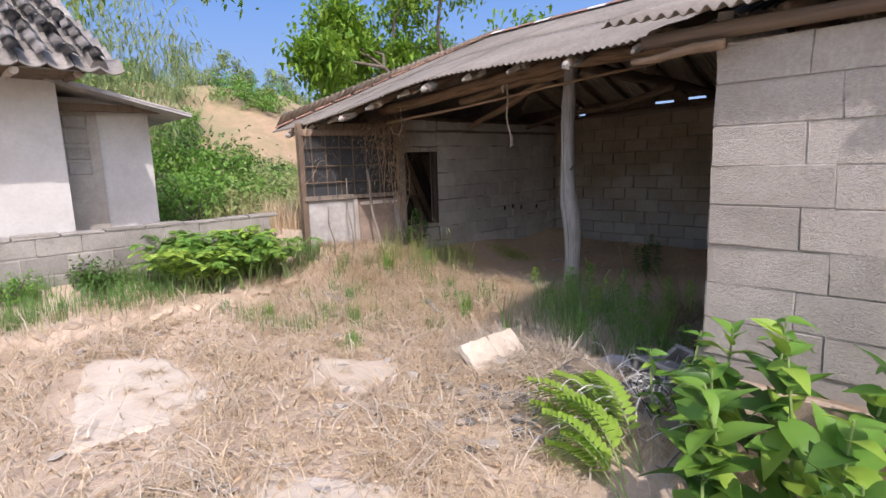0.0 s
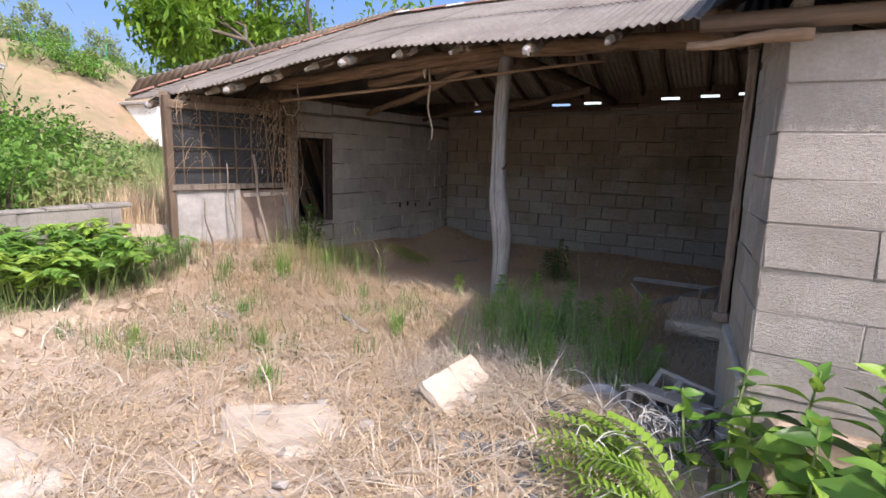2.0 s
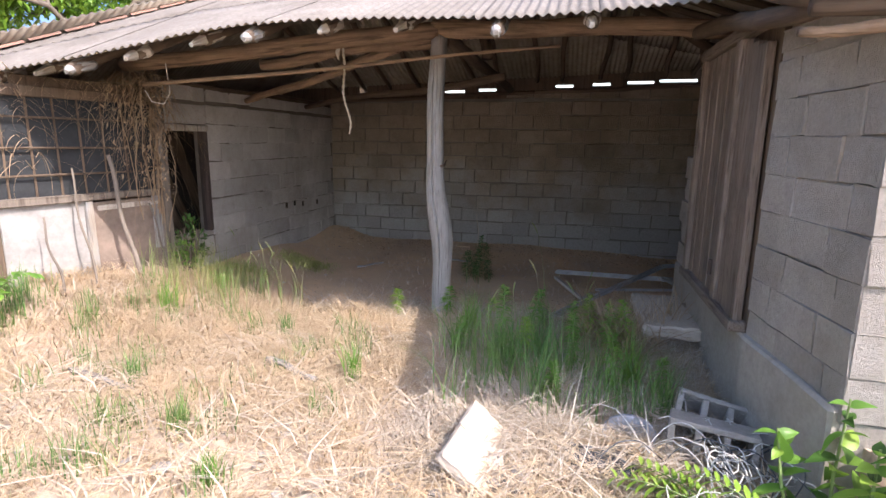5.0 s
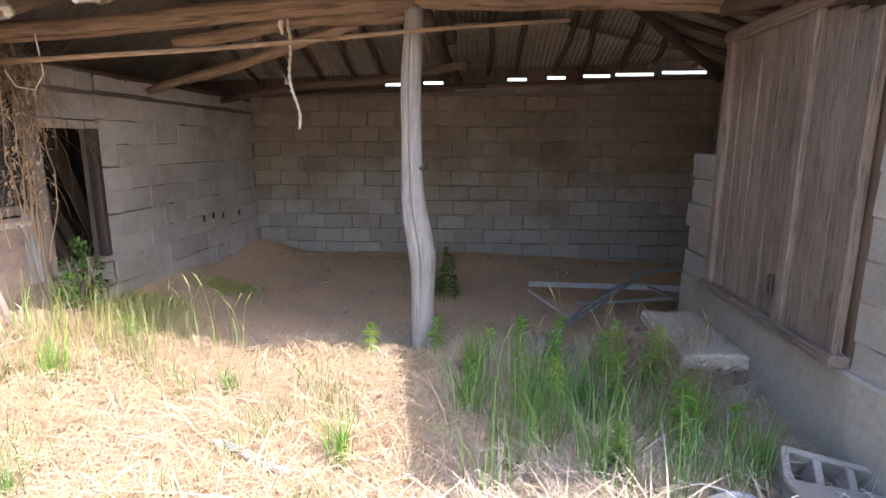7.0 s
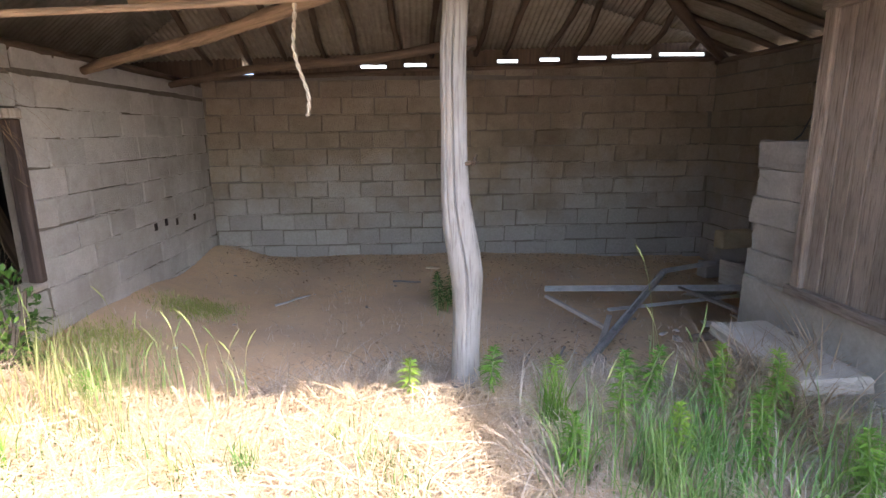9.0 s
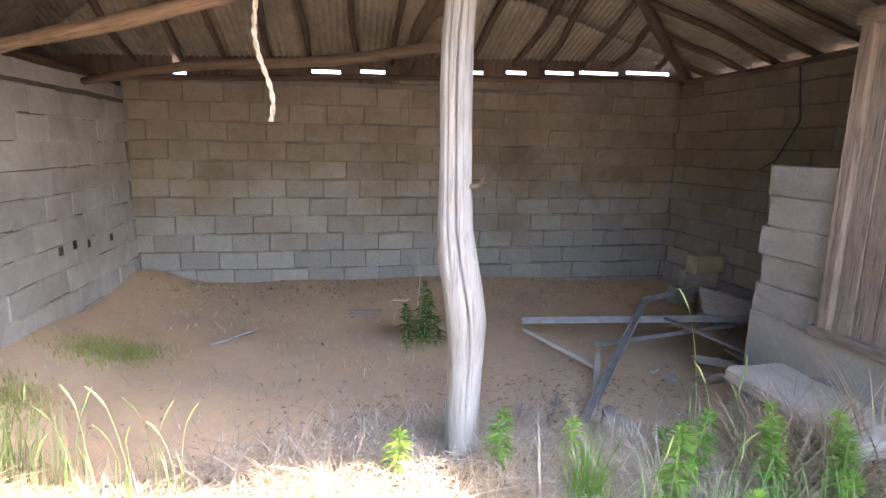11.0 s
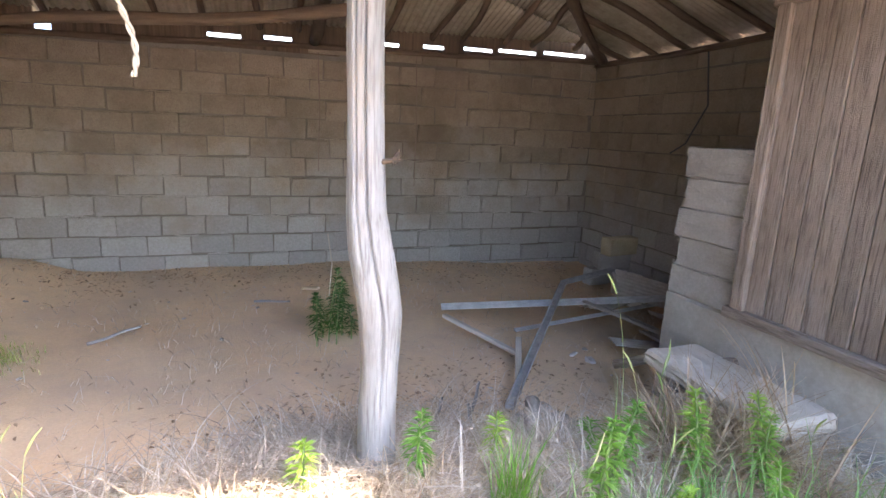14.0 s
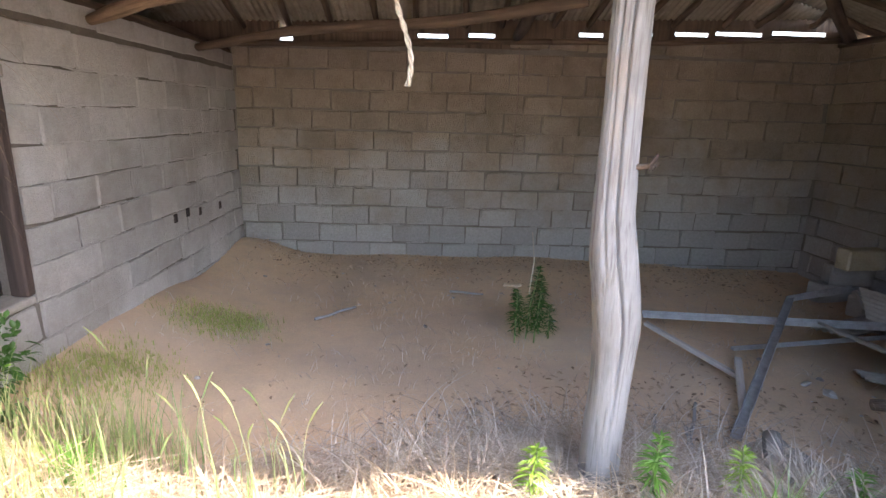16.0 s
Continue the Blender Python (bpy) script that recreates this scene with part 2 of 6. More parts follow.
M_FENCE = plain("green_fence_wire", (0.06, 0.22, 0.13), 0.5)
M_YELLOWBLOCK = rough_stone("yellowed_block", (0.50, 0.44, 0.31), (0.40, 0.34, 0.23), (0.3, 0.25, 0.16), spread=0.1)
# near-black block: the shade of the kitchen's inside put into the colour
M_KITCHEN_SHADE = rough_stone("shade_dark_block", (0.055, 0.05, 0.046), (0.035, 0.032, 0.03), (0.02, 0.018, 0.017), spread=0.2)
M_MOSS = leafy("low_moss", (0.34, 0.36, 0.11), (0.22, 0.24, 0.07), (0.36, 0.30, 0.12), 0.2, 0.8)

# ---- helpers for meshes ----
RNG = np.random.default_rng(7)


def smooth(a, b, v):
    k = np.clip((v - a) / (b - a), 0, 1)
    return k * k * (3 - 2 * k)


def lumps(x, y, s=1.0):
    return np.sin(x * 2.1 * s + 1.3 * np.sin(y * 1.7 * s)) * 0.5 + np.sin(y * 2.9 * s + 1.1 * np.sin(x * 2.3 * s + 2)) * 0.5


def height(x, y):
    """The lie of the land, in metres."""
    x, y = np.asarray(x, float), np.asarray(y, float)
    inside = smooth(4.9, 5.5, y) * smooth(9.2, 8.9, y)
    z = 0.10 + 0.05 * smooth(2.6, 4.6, y) + 0.02 * lumps(x, y) + 0.008 * lumps(x, y, 4.0)
    z += 0.05 * smooth(-1.7, -1.0, x) * smooth(3.8, 4.6, y)
    bed = smooth(-5.25, -5.5, x - 0.08 * lumps(y, y * 0.5)) * smooth(4.2, 3.3, y)
    z += 0.11 * bed + 0.24 * smooth(-5.5, -6.7, x) * smooth(5.2, 4.0, y)
    z += 0.30 * smooth(-4.3, -5.7, x) * smooth(3.3, 4.0, y) * smooth(5.9, 5.0, y)
    z = z * (1 - inside) + inside * (-0.01 + (0.30 - 0.14 * smooth(6.4, 8.4, y)) * smooth(-4.9, -5.7, x) + 0.09 * smooth(7.6, 8.9, y) - 0.11 * smooth(-2.5, 0.4, x) + 0.012 * lumps(x, y, 2.2)
                                     + 0.05 * np.exp(-((x + 5.4) ** 2 + (y - 8.75) ** 2) / 0.10))
    out = smooth(-6.8, -9.5, x)
    z = z * (1 - out) + out * (0.55 + 0.05 * (-x - 8) * (x < -8) + 0.06 * lumps(x * 0.4, y * 0.4))
    return z


def ground_z(x, y):
    return float(height(x, y))


def mesh_from(name, verts, faces, mat, smooth_shade=False):
    me = bpy.data.meshes.new(name)
    verts = np.asarray(verts, np.float32).reshape(-1, 3)
    faces = np.asarray(faces, np.int32)
    n = faces.shape[1]
    me.vertices.add(len(verts)), me.loops.add(faces.size), me.polygons.add(len(faces))
    me.vertices.foreach_set("co", verts.ravel())
    me.loops.foreach_set("vertex_index", faces.ravel())
    me.polygons.foreach_set("loop_start", np.arange(0, faces.size, n, dtype=np.int32))
    me.polygons.foreach_set("use_smooth", np.full(len(faces), smooth_shade))
    me.update(calc_edges=True)
    me.validate()
    me.materials.append(mat)
    return me


def part(name, bm, material, parent=None, label="", shade=False):
    """Links a bmesh as one mesh object, under a thing or a part."""
    me = bpy.data.meshes.new(name)
    if shade:
        for f in bm.faces:
            f.smooth = True
    bm.to_mesh(me)
    bm.free()
    me.materials.append(material)
    ob = new(name, me)
    if parent:
        ob.parent = parent
    return tagged(ob, label)


def piece(name, me, parent=None, m=None, label=""):
    ob = new(name, me)
    if parent:
        ob.parent = parent
    if m is not None:
        ob.matrix_basis = m
    return tagged(ob, label)


def thing(name, label, category, x=0.0, y=0.0, z=0.0, group="", kind="", turn=0.0):
    ob = new(name)
    ob.matrix_basis = pose(x, y, z, 0, 0, turn)
    return tagged(ob, label, category, group, kind)


def box(x0, x1, y0, y1, z0, z1, bevel=0.0, wob=0.0, bm=None, cut=0):
    """A box; bevelled, cut into cells and knocked about where asked."""
    bm = bm or bmesh.new()
    made = bmesh.ops.create_cube(bm, size=1, matrix=Matrix.LocRotScale(((x0 + x1) / 2, (y0 + y1) / 2, (z0 + z1) / 2), None, (x1 - x0, y1 - y0, z1 - z0)))
    vs = made["verts"]
    if cut:
        es = list({e for v in vs for e in v.link_edges})
        out = bmesh.ops.subdivide_edges(bm, edges=es, cuts=cut, use_grid_fill=True)
        vs = list({v for f in bm.faces for v in f.verts}) if bm else vs
    if bevel:
        es = [e for e in {e for v in vs for e in v.link_edges} if e.is_manifold and e.calc_face_angle(0) > 0.5]
        bmesh.ops.bevel(bm, geom=es, offset=bevel, segments=1, affect="EDGES")
    if wob:
        for v in bm.verts:
            v.co += Vector(RNG.uniform(-wob, wob, 3))
    return bm


def tube(points, radii, sides=8, bm=None, lump=0.0, cap=True):
    """A round bar through points, with a radius at each."""
    bm = bm or bmesh.new()
    pts = [Vector(p) for p in points]
    if isinstance(radii, (int, float)):
        radii = [radii] * len(pts)
    rings, side = [], None
    for i, p in enumerate(pts):
        way = (pts[min(i + 1, len(pts) - 1)] - pts[max(i - 1, 0)]).normalized()
        if side is None:
            side = way.orthogonal().normalized()
        side = (side - way * side.dot(way)).normalized()
        other = way.cross(side)
        rings.append([bm.verts.new(p + (side * math.cos(a) + other * math.sin(a)) * radii[i] * (1 + lump * RNG.uniform(-1, 1)))
                      for a in [2 * math.pi * k / sides for k in range(sides)]])
    for a, b in zip(rings, rings[1:]):
        for k in range(sides):
            bm.faces.new((a[k], a[(k + 1) % sides], b[(k + 1) % sides], b[k]))
    if cap:
        bm.faces.new(rings[0][::-1]), bm.faces.new(rings[-1])
    return bm


def pole(name, a, b, r0, r1, mat, parent=None, label="", bend=0.03, steps=10, sides=10):
    """A crooked pole from a to b. Its mesh stands along its own z so that the grain runs along it."""
    a, b = Vector(a), Vector(b)
    n = (b - a).length
    turns = 6.0 / steps
    pts = [(bend * math.sin(turns * k + a.x * 5) * math.sin(math.pi * k / steps), bend * math.cos(0.8 * turns * k + a.y * 3) * math.sin(math.pi * k / steps), n * k / steps) for k in range(steps + 1)]
    rs = [(r0 + (r1 - r0) * k / steps) * (1 + 0.07 * math.sin(3.1 * k + a.x * 7)) for k in range(steps + 1)]
    ob = part(name, tube(pts, rs, sides, lump=0.085), mat, parent, label, True)
    ob.matrix_basis = Matrix.LocRotScale(a, (b - a).to_track_quat("Z", "Y"), None)
    return ob


def blades(roots, length, width, lean, heading=None, curl=1.6, segs=4, lift=1.0, seed=1):
    """Grass as ribbons: arrays of roots, lengths and leans; a tapering strip each. Returns verts and faces."""
    r = np.random.default_rng(seed)
    n = len(roots)
    heading = r.uniform(0, 2 * np.pi, n) if heading is None else heading
    s = np.linspace(0, 1, segs + 1)[None, :]
    L, W, B = (np.broadcast_to(v, n)[:, None] for v in (length, width, lean))
    across = np.stack([-np.sin(heading), np.cos(heading), np.zeros(n)], -1)[:, None, :]
    fwd = np.stack([np.cos(heading), np.sin(heading), np.zeros(n)], -1)[:, None, :]
    ang = B * s ** curl
    dx = np.cumsum(np.concatenate([np.zeros((n, 1)), np.sin((ang[:, 1:] + ang[:, :-1]) / 2)], 1), 1) * L / segs
    dz = np.cumsum(np.concatenate([np.zeros((n, 1)), np.cos((ang[:, 1:] + ang[:, :-1]) / 2)], 1), 1) * L / segs * lift
    mid = roots[:, None, :] + fwd * dx[..., None] + np.array([0, 0, 1.0]) * dz[..., None]
    mid = mid + across * (r.normal(0, 0.06, (n, 1)) * L * s ** 2)[..., None]
    half = W * (1 - 0.9 * s ** 1.5) / 2
    verts = np.stack([mid - across * half[..., None], mid + across * half[..., None]], 2)
    idx = np.arange(n * (segs + 1) * 2).reshape(n, segs + 1, 2)
    faces = np.stack([idx[:, :-1, 0], idx[:, :-1, 1], idx[:, 1:, 1], idx[:, 1:, 0]], -1)
    return verts.reshape(-1, 3), faces.reshape(-1, 4)


def leaves(places, ways, length, width, fold=0.25, droop=0.3, seed=1):
    """Many leaves in one mesh: places and ways (n, 3); each a pointed blade folded along its rib."""
    r = np.random.default_rng(seed)
    places, ways = np.asarray(places, float), np.asarray(ways, float)
    n = len(places)
    L, W = (np.broadcast_to(v, n)[:, None] for v in (length, width))
    w = ways / np.linalg.norm(ways, axis=1, keepdims=True)
    up = np.array([0, 0, 1.0]) + r.normal(0, 0.35, (n, 3))
    side = np.cross(w, up)
    side /= np.maximum(np.linalg.norm(side, axis=1, keepdims=True), 1e-6)
    nor = np.cross(side, w)
    down = np.array([0, 0, -1.0])
    rows = []
    for s, h in ((0.0, 0.04), (0.28, 0.42), (0.6, 0.4), (1.0, 0.0)):
        c = places + w * L * s + down * droop * L * s * s
        rows += [c - side * W * h + nor * W * h * fold, c, c + side * W * h + nor * W * h * fold]
    verts = np.stack(rows, 1)
    b = (np.arange(n) * 12)[:, None]
    f = np.array([(k * 3 + j, k * 3 + j + 1, k * 3 + j + 4, k * 3 + j + 3) for k in range(3) for j in range(2)])
    return verts.reshape(-1, 3), (b[:, :, None] + f[None]).reshape(-1, 4)


def on_ground(x, y, dz=0.0):
    return np.stack([x, y, height(x, y) + dz], -1)

# ---- ground ----
def sheet(xs, ys, zf, mat, name):
    X, Y = np.meshgrid(xs, ys)
    v = np.stack([X, Y, zf(X, Y)], -1).reshape(-1, 3)
    nx, ny = len(xs), len(ys)
    i = (np.arange(ny - 1)[:, None] * nx + np.arange(nx - 1)[None]).ravel()
    return mesh_from(name, v, np.stack([i, i + 1, i + nx + 1, i + nx], -1), mat, True)


xs = np.concatenate([[-900, -300, -120, -60], np.arange(-40, -10, 1.0), np.arange(-10, 2.5, 0.07), np.arange(2.5, 8, 0.5), [12, 30, 90, 300, 900]])
ys = np.concatenate([[-900, -300, -90, -30, -12], np.arange(-8, -1.5, 0.5), np.arange(-1.5, 9.6, 0.07), np.arange(9.6, 20, 0.8), [24, 32, 60, 120, 300, 900]])
ground = tagged(new("ground", sheet(xs, ys, height, M_EARTH, "ground")), "dry pale earth yard strewn with dead grass", "ground", kind="structure")


def floor_z(x, y):
    edge = 0.28 * np.sin(x * 1.9) * 0.4 + 0.08 * lumps(x, x * 0.3, 3)
    return height(x, y) + 0.006 - 0.10 * smooth(5.45, 5.1, y + edge)


dirt_floor = tagged(new("dirt_floor", sheet(np.arange(-5.66, 0.72, 0.05), np.arange(4.9, 9.0, 0.05), floor_z, M_FLOOR, "dirt_floor")),
                    "brown trodden earth floor of the open shed", "floor", kind="structure")

# ---- the sky's far edge behind the yard ----
m_far, ns_far, ls_far, bs_far = mat_new("far_sky")
em = ns_far.new("ShaderNodeEmission")
sep = ns_far.new("ShaderNodeSeparateXYZ")
ls_far.new(ns_far.new("ShaderNodeNewGeometry").outputs["Position"], sep.inputs[0])
rng_far = ns_far.new("ShaderNodeMapRange")
rng_far.inputs[1].default_value, rng_far.inputs[2].default_value = 5.0, 130.0
ls_far.new(sep.outputs[2], rng_far.inputs[0])
ls_far.new(mixc(m_far.node_tree, rng_far.outputs[0], (0.20, 0.285, 0.40), (0.075, 0.165, 0.36)), em.inputs[0])
ls_far.new(em.outputs[0], ns_far["Material Output"].inputs[0])
az = np.radians(np.arange(-8, 126, 3.0))      # from +y round to -x and past it
zz = np.array([-20, 0, 40, 80, 130, 200, 300.0])
A, Z = np.meshgrid(az, zz)
R = 420 - 0.25 * np.maximum(Z, 0)
v = np.stack([-np.sin(A) * R, np.cos(A) * R, Z], -1).reshape(-1, 3)
i = (np.arange(len(zz) - 1)[:, None] * len(az) + np.arange(len(az) - 1)[None]).ravel()
keep = az[i % len(az)] > math.radians(14)
i = i[keep]
tagged(new("backdrop", mesh_from("backdrop", v, np.stack([i, i + 1, i + len(az) + 1, i + len(az)], -1), m_far, True)), "clear blue summer sky, paler low down", "sky", kind="structure")

# ---- block walls ----
BW, BH, BD = 0.39, 0.19, 0.15


def block_meshes(mat, tag, rough=0.004, n=5, round_by=0.007):
    """A few worn blocks, whole and half; the face looks to -y, the back end is open to the wall's core."""
    out = {}
    for w in (BW, BW / 2 - 0.005):
        out[w] = []
        for _ in range(n):
            bm = box(-w / 2, w / 2, 0, 0.06, -BH / 2, BH / 2, round_by)
            for v in bm.verts:
                v.co += Vector((RNG.uniform(-rough, rough), RNG.uniform(-rough, rough) * 0.8, RNG.uniform(-rough, rough)))
            me = bpy.data.meshes.new(tag)
            bm.to_mesh(me)
            bm.free()
            me.materials.append(mat)
            out[w].append(me)
    return out


def lay_blocks(wall, kinds, a, b, z0, top, skip=None, face=0.0, proud=0.006, shift=0.0, course=0.2, name="block", joint=0.011, first=None, jitter=0.003):
    """Courses of blocks from a to b (plan points, the face to the right of the way from b to a), from z0 up to top(s)."""
    a, b = Vector(a), Vector(b)
    way = (b - a).normalized()
    length = (b - a).length
    turn = math.atan2(way.y, way.x)
    k = 0
    z = z0 + course / 2
    while True:
        s = -(0.2 if k % 2 else 0.0) - shift - 0.03 * math.sin(k * 2.4)
        if first:
            s = first[k % len(first)] - 0.4
        row = False
        while s < length - 0.03:
            lo, hi = 0.0 if first and s < 0.1 else max(s, 0.0), min(s + 0.4, length)
            mid, w = (lo + hi) / 2, hi - lo - joint * RNG.uniform(0.6, 1.3)
            s += 0.4
            if w < 0.05 or z - 0.02 > top(mid):
                continue
            row = True
            if skip and skip(mid, z):
                continue
            full = w > 0.3
            base = BW if full else BW / 2 - 0.005
            p = a + way * mid
            nrm = Vector((way.y, -way.x))
            out = RNG.uniform(-0.5, 1) * proud
            p = p + nrm * (0.006 - face + out)
            ob = piece(name, kinds[base][RNG.integers(len(kinds[base]))], wall)
            ob.matrix_basis = Matrix.LocRotScale((p.x, p.y, z + RNG.uniform(-jitter, jitter)), Euler((0, RNG.uniform(-0.006, 0.006), turn)), (w / base, 1, min(course / 0.2, (top(mid) - z + 0.1) / 0.19) if top(mid) < z + 0.095 else (course - joint) / 0.19))
        z += course
        k += 1
        if not row or k > 30:
            break


BLOCKS = block_meshes(M_BLOCK, "block", 0.008)
BLOCKS_GARDEN = block_meshes(M_GARDEN, "garden_block", 0.006)
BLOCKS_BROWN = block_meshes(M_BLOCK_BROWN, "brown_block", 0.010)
BLOCKS_SUN = block_meshes(M_BLOCK_SUN, "sandy_block", 0.006, 6, 0.003)
XL, XR, YB = -5.63, 0.62, 8.94          # inner faces: left, right and back wall
XS, YN = -0.86, 3.02                     # the block room's side face and front face
XF = -0.765                              # its front corner, where the side wall bends in
DOOR = (5.24, 5.78, 0.66, 1.72)          # doorway in the left wall


def back_top(x):
    return 2.23 + 0.035 * (x + 5.4)


def core(name, boxes, mat, label, category="wall"):
    bm = bmesh.new()
    for b in boxes:
        box(*b, bm=bm)
    return tagged(part(name, bm, mat), label, category, kind="structure")


wall_back = core("wall_back", [(XL - 0.2, -2.5, YB + 0.012, YB + 0.16, -0.3, 2.28), (-2.5, XR + 0.2, YB + 0.012, YB + 0.16, -0.3, 2.37)], M_MORTAR, "bare concrete block wall, grey below and darker brown above, with dark stains")
wall_left = core("wall_left", [(XL - 0.16, XL - 0.012, DOOR[1] + 0.09, YB + 0.16, -0.1, 2.12), (XL - 0.16, XL - 0.012, 5.1, DOOR[1] + 0.09, -0.1, DOOR[2] - 0.02),
                               (XL - 0.16, XL - 0.012, 5.1, DOOR[1] + 0.09, DOOR[3] + 0.07, 2.14)], M_MORTAR, "grey concrete block side wall with a doorway")
wall_right = core("wall_right", [(XR + 0.012, XR + 0.16, 5.0, YB + 0.16, -0.3, 2.40)], M_MORTAR, "dim concrete block end wall of the shed")
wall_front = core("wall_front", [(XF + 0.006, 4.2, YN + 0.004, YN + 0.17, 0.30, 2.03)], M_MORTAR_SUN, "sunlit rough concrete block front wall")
bm = bmesh.new()
ring = [(XF + 0.006, YN + 0.175), (XF + 0.2, YN + 0.175), (XS + 0.2, 3.86), (XS + 0.006, 3.86)]
low, high = ([bm.verts.new((x, y, z)) for x, y in ring] for z in (0.6, 2.12))
bm.faces.new(low[::-1]), bm.faces.new(high)
for k in range(4):
    bm.faces.new((low[k], low[(k + 1) % 4], high[(k + 1) % 4], high[k]))
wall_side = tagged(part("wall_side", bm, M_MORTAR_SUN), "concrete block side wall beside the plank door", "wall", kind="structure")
bm = box(XS - 0.035, XS + 0.2, YN + 0.005, 5.72, -0.15, 0.64, 0.012, cut=6, wob=0.004)
for v in bm.verts:
    v.co.x += (XF - XS) * float(smooth(3.9, YN, v.co.y)) * (0.7 if v.co.z < 0.2 else 1.0)
plinth = tagged(part("wall_plinth", bm, M_PLASTER), "rough cement plinth under the block wall and door", "plinth", kind="structure")
plinth_front = tagged(part("wall_plinth_front", box(XS + 0.2, 4.2, YN - 0.06, YN + 0.2, -0.15, 0.50, 0.012, cut=8, wob=0.02), M_EARTH), "rough cement footing of the block wall", "plinth", kind="structure")
wall_far_end = core("wall_far_end", [(4.2, 4.4, YN, YB + 0.2, -0.3, 2.4), (XR + 0.16, 4.2, YB, YB + 0.2, -0.3, 2.4)], M_MORTAR, "plain block wall closing the building")


# ---- roof ----
def front_eave(x):
    k = smooth(-3.2, -6.8, x)
    return 4.2 - 0.3 * k, 2.40 - 0.36 * k * (0.6 + 0.4 * k) - 0.02 * np.sin(x * 2.1)


RIDGE_Y, RIDGE_Z, RIDGE_L, RIDGE_R = 6.7, 3.38, -5.2, -1.75


def front_roof(x, y):
    ey, ez = front_eave(x)
    return ez + (RIDGE_Z - ez) * (y - ey) / (RIDGE_Y - ey)


def front_top(x):
    y = np.where(x < RIDGE_L, 3.9 + (x + 6.8) / 1.6 * 2.8, RIDGE_Y)
    return np.where(x > RIDGE_R, RIDGE_Y - (x - RIDGE_R) / (1.05 - RIDGE_R) * 2.5, y)


def back_roof(x, y):
    ez = back_top(x) + 0.17
    return ez + (RIDGE_Z - ez) * (9.18 - y) / (9.18 - RIDGE_Y)


def back_high(x):
    y = np.where(x < RIDGE_L, 9.18 - (x + 6.8) / 1.6 * 2.48, RIDGE_Y)
    return np.where(x > RIDGE_R, RIDGE_Y + (x - RIDGE_R) / (1.05 - RIDGE_R) * 2.48, y)


def side_roof(x, y, x_out, z_out, x_ridge):
    return z_out + (RIDGE_Z - z_out) * (x - x_out) / (x_ridge - x_out)


WAVE = 0.063


def corrugated(u0, u1, lo, hi, zf, swap=False, rows=6, thick=0.007, lift=0.0, amp=0.009):
    """One corrugated sheet from u0 to u1, running from lo(u) to hi(u); swap: u is y and the sheet runs in x."""
    us = np.arange(u0, u1 + 1e-6, WAVE / 6)
    ts = np.linspace(0, 1, rows + 1)
    a, b = lo(us), hi(us)
    U = np.broadcast_to(us, (rows + 1, len(us)))
    V = a[None] + (b - a)[None] * ts[:, None]
    X, Y = (V, U) if swap else (U, V)
    Z = zf(X, Y) + amp * np.sin(2 * np.pi * U / WAVE) + lift
    n = len(us)
    i = (np.arange(rows)[:, None] * n + np.arange(n - 1)[None]).ravel()
    top = np.stack([X, Y, Z], -1).reshape(-1, 3)
    q = np.stack([i, i + 1, i + n + 1, i + n], -1)
    bot = top - np.array([0, 0, thick])
    k = len(top)
    first, last = np.arange(n - 1), rows * n + np.arange(n - 1)
    rim = [np.stack([first, first + k, first + k + 1, first + 1], -1), np.stack([last, last + 1, last + k + 1, last + k], -1)]
    return np.concatenate([top, bot]), np.concatenate([q, q[:, ::-1] + k] + rim)


roof = thing("roof", "hipped roof of grey corrugated cement sheets with rusty ridge", "roof", kind="structure")


def sheet_under(ob, first):
    """Gives the lower skin of a sheet its own smoke-stained, unweathered face."""
    me = ob.data
    me.materials.append(M_UNDER)
    for f in me.polygons:
        if min(f.vertices) >= first:
            f.material_index = 1


def lay_sheets(u0, u1, lo, hi, zf, swap=False, wide=0.72, split=1, seed=0, raise_by=0.0):
    r = np.random.default_rng(seed)
    u, k = u0, 0
    while u < u1 - 0.05:
        e = min(u + wide, u1)
        for j in range(split):
            la = lambda s, j=j: lo(s) + (hi(s) - lo(s)) * (j / split) - (0.04 * np.sign(hi(s) - lo(s)) if j else 0.0)
            lb = lambda s, j=j: lo(s) + (hi(s) - lo(s)) * ((j + 1) / split)
            jog = r.uniform(-0.02, 0.02)
            lc = (lambda s, la=la, jog=jog: la(s) + jog) if j == 0 else la
            v, f = corrugated(u, e + 0.04, lc, lb, zf, swap, 4, lift=raise_by + 0.009 * j + 0.004 * (k % 2))
            sheet_under(piece("roof_sheet", mesh_from("roof_sheet", v, f, M_ROOF, True), roof), len(v) // 2)
        u, k = e, k + 1


lay_sheets(-6.75, 1.0, lambda x: front_eave(x)[0] - 0.04, lambda x: front_top(x) + 0.05, front_roof, split=2, seed=1)
lay_sheets(-6.75, 1.0, lambda x: np.full_like(x, 9.20), lambda x: back_high(x) - 0.05, back_roof, split=2, seed=2)
lay_sheets(4.25, 9.15, lambda y: np.full_like(y, 1.05), lambda y: RIDGE_R - 0.12 + np.abs(y - RIDGE_Y) / 2.5 * (1.0 - RIDGE_R),
           lambda x, y: side_roof(x, y, 1.05, 2.42, RIDGE_R), True, seed=3)
lay_sheets(3.95, 9.15, lambda y: np.full_like(y, -6.85), lambda y: RIDGE_L + 0.12 - np.abs(y - RIDGE_Y) / 2.65 * 1.5,
           lambda x, y: side_roof(x, y, -6.85, 2.1, RIDGE_L), True, seed=4)


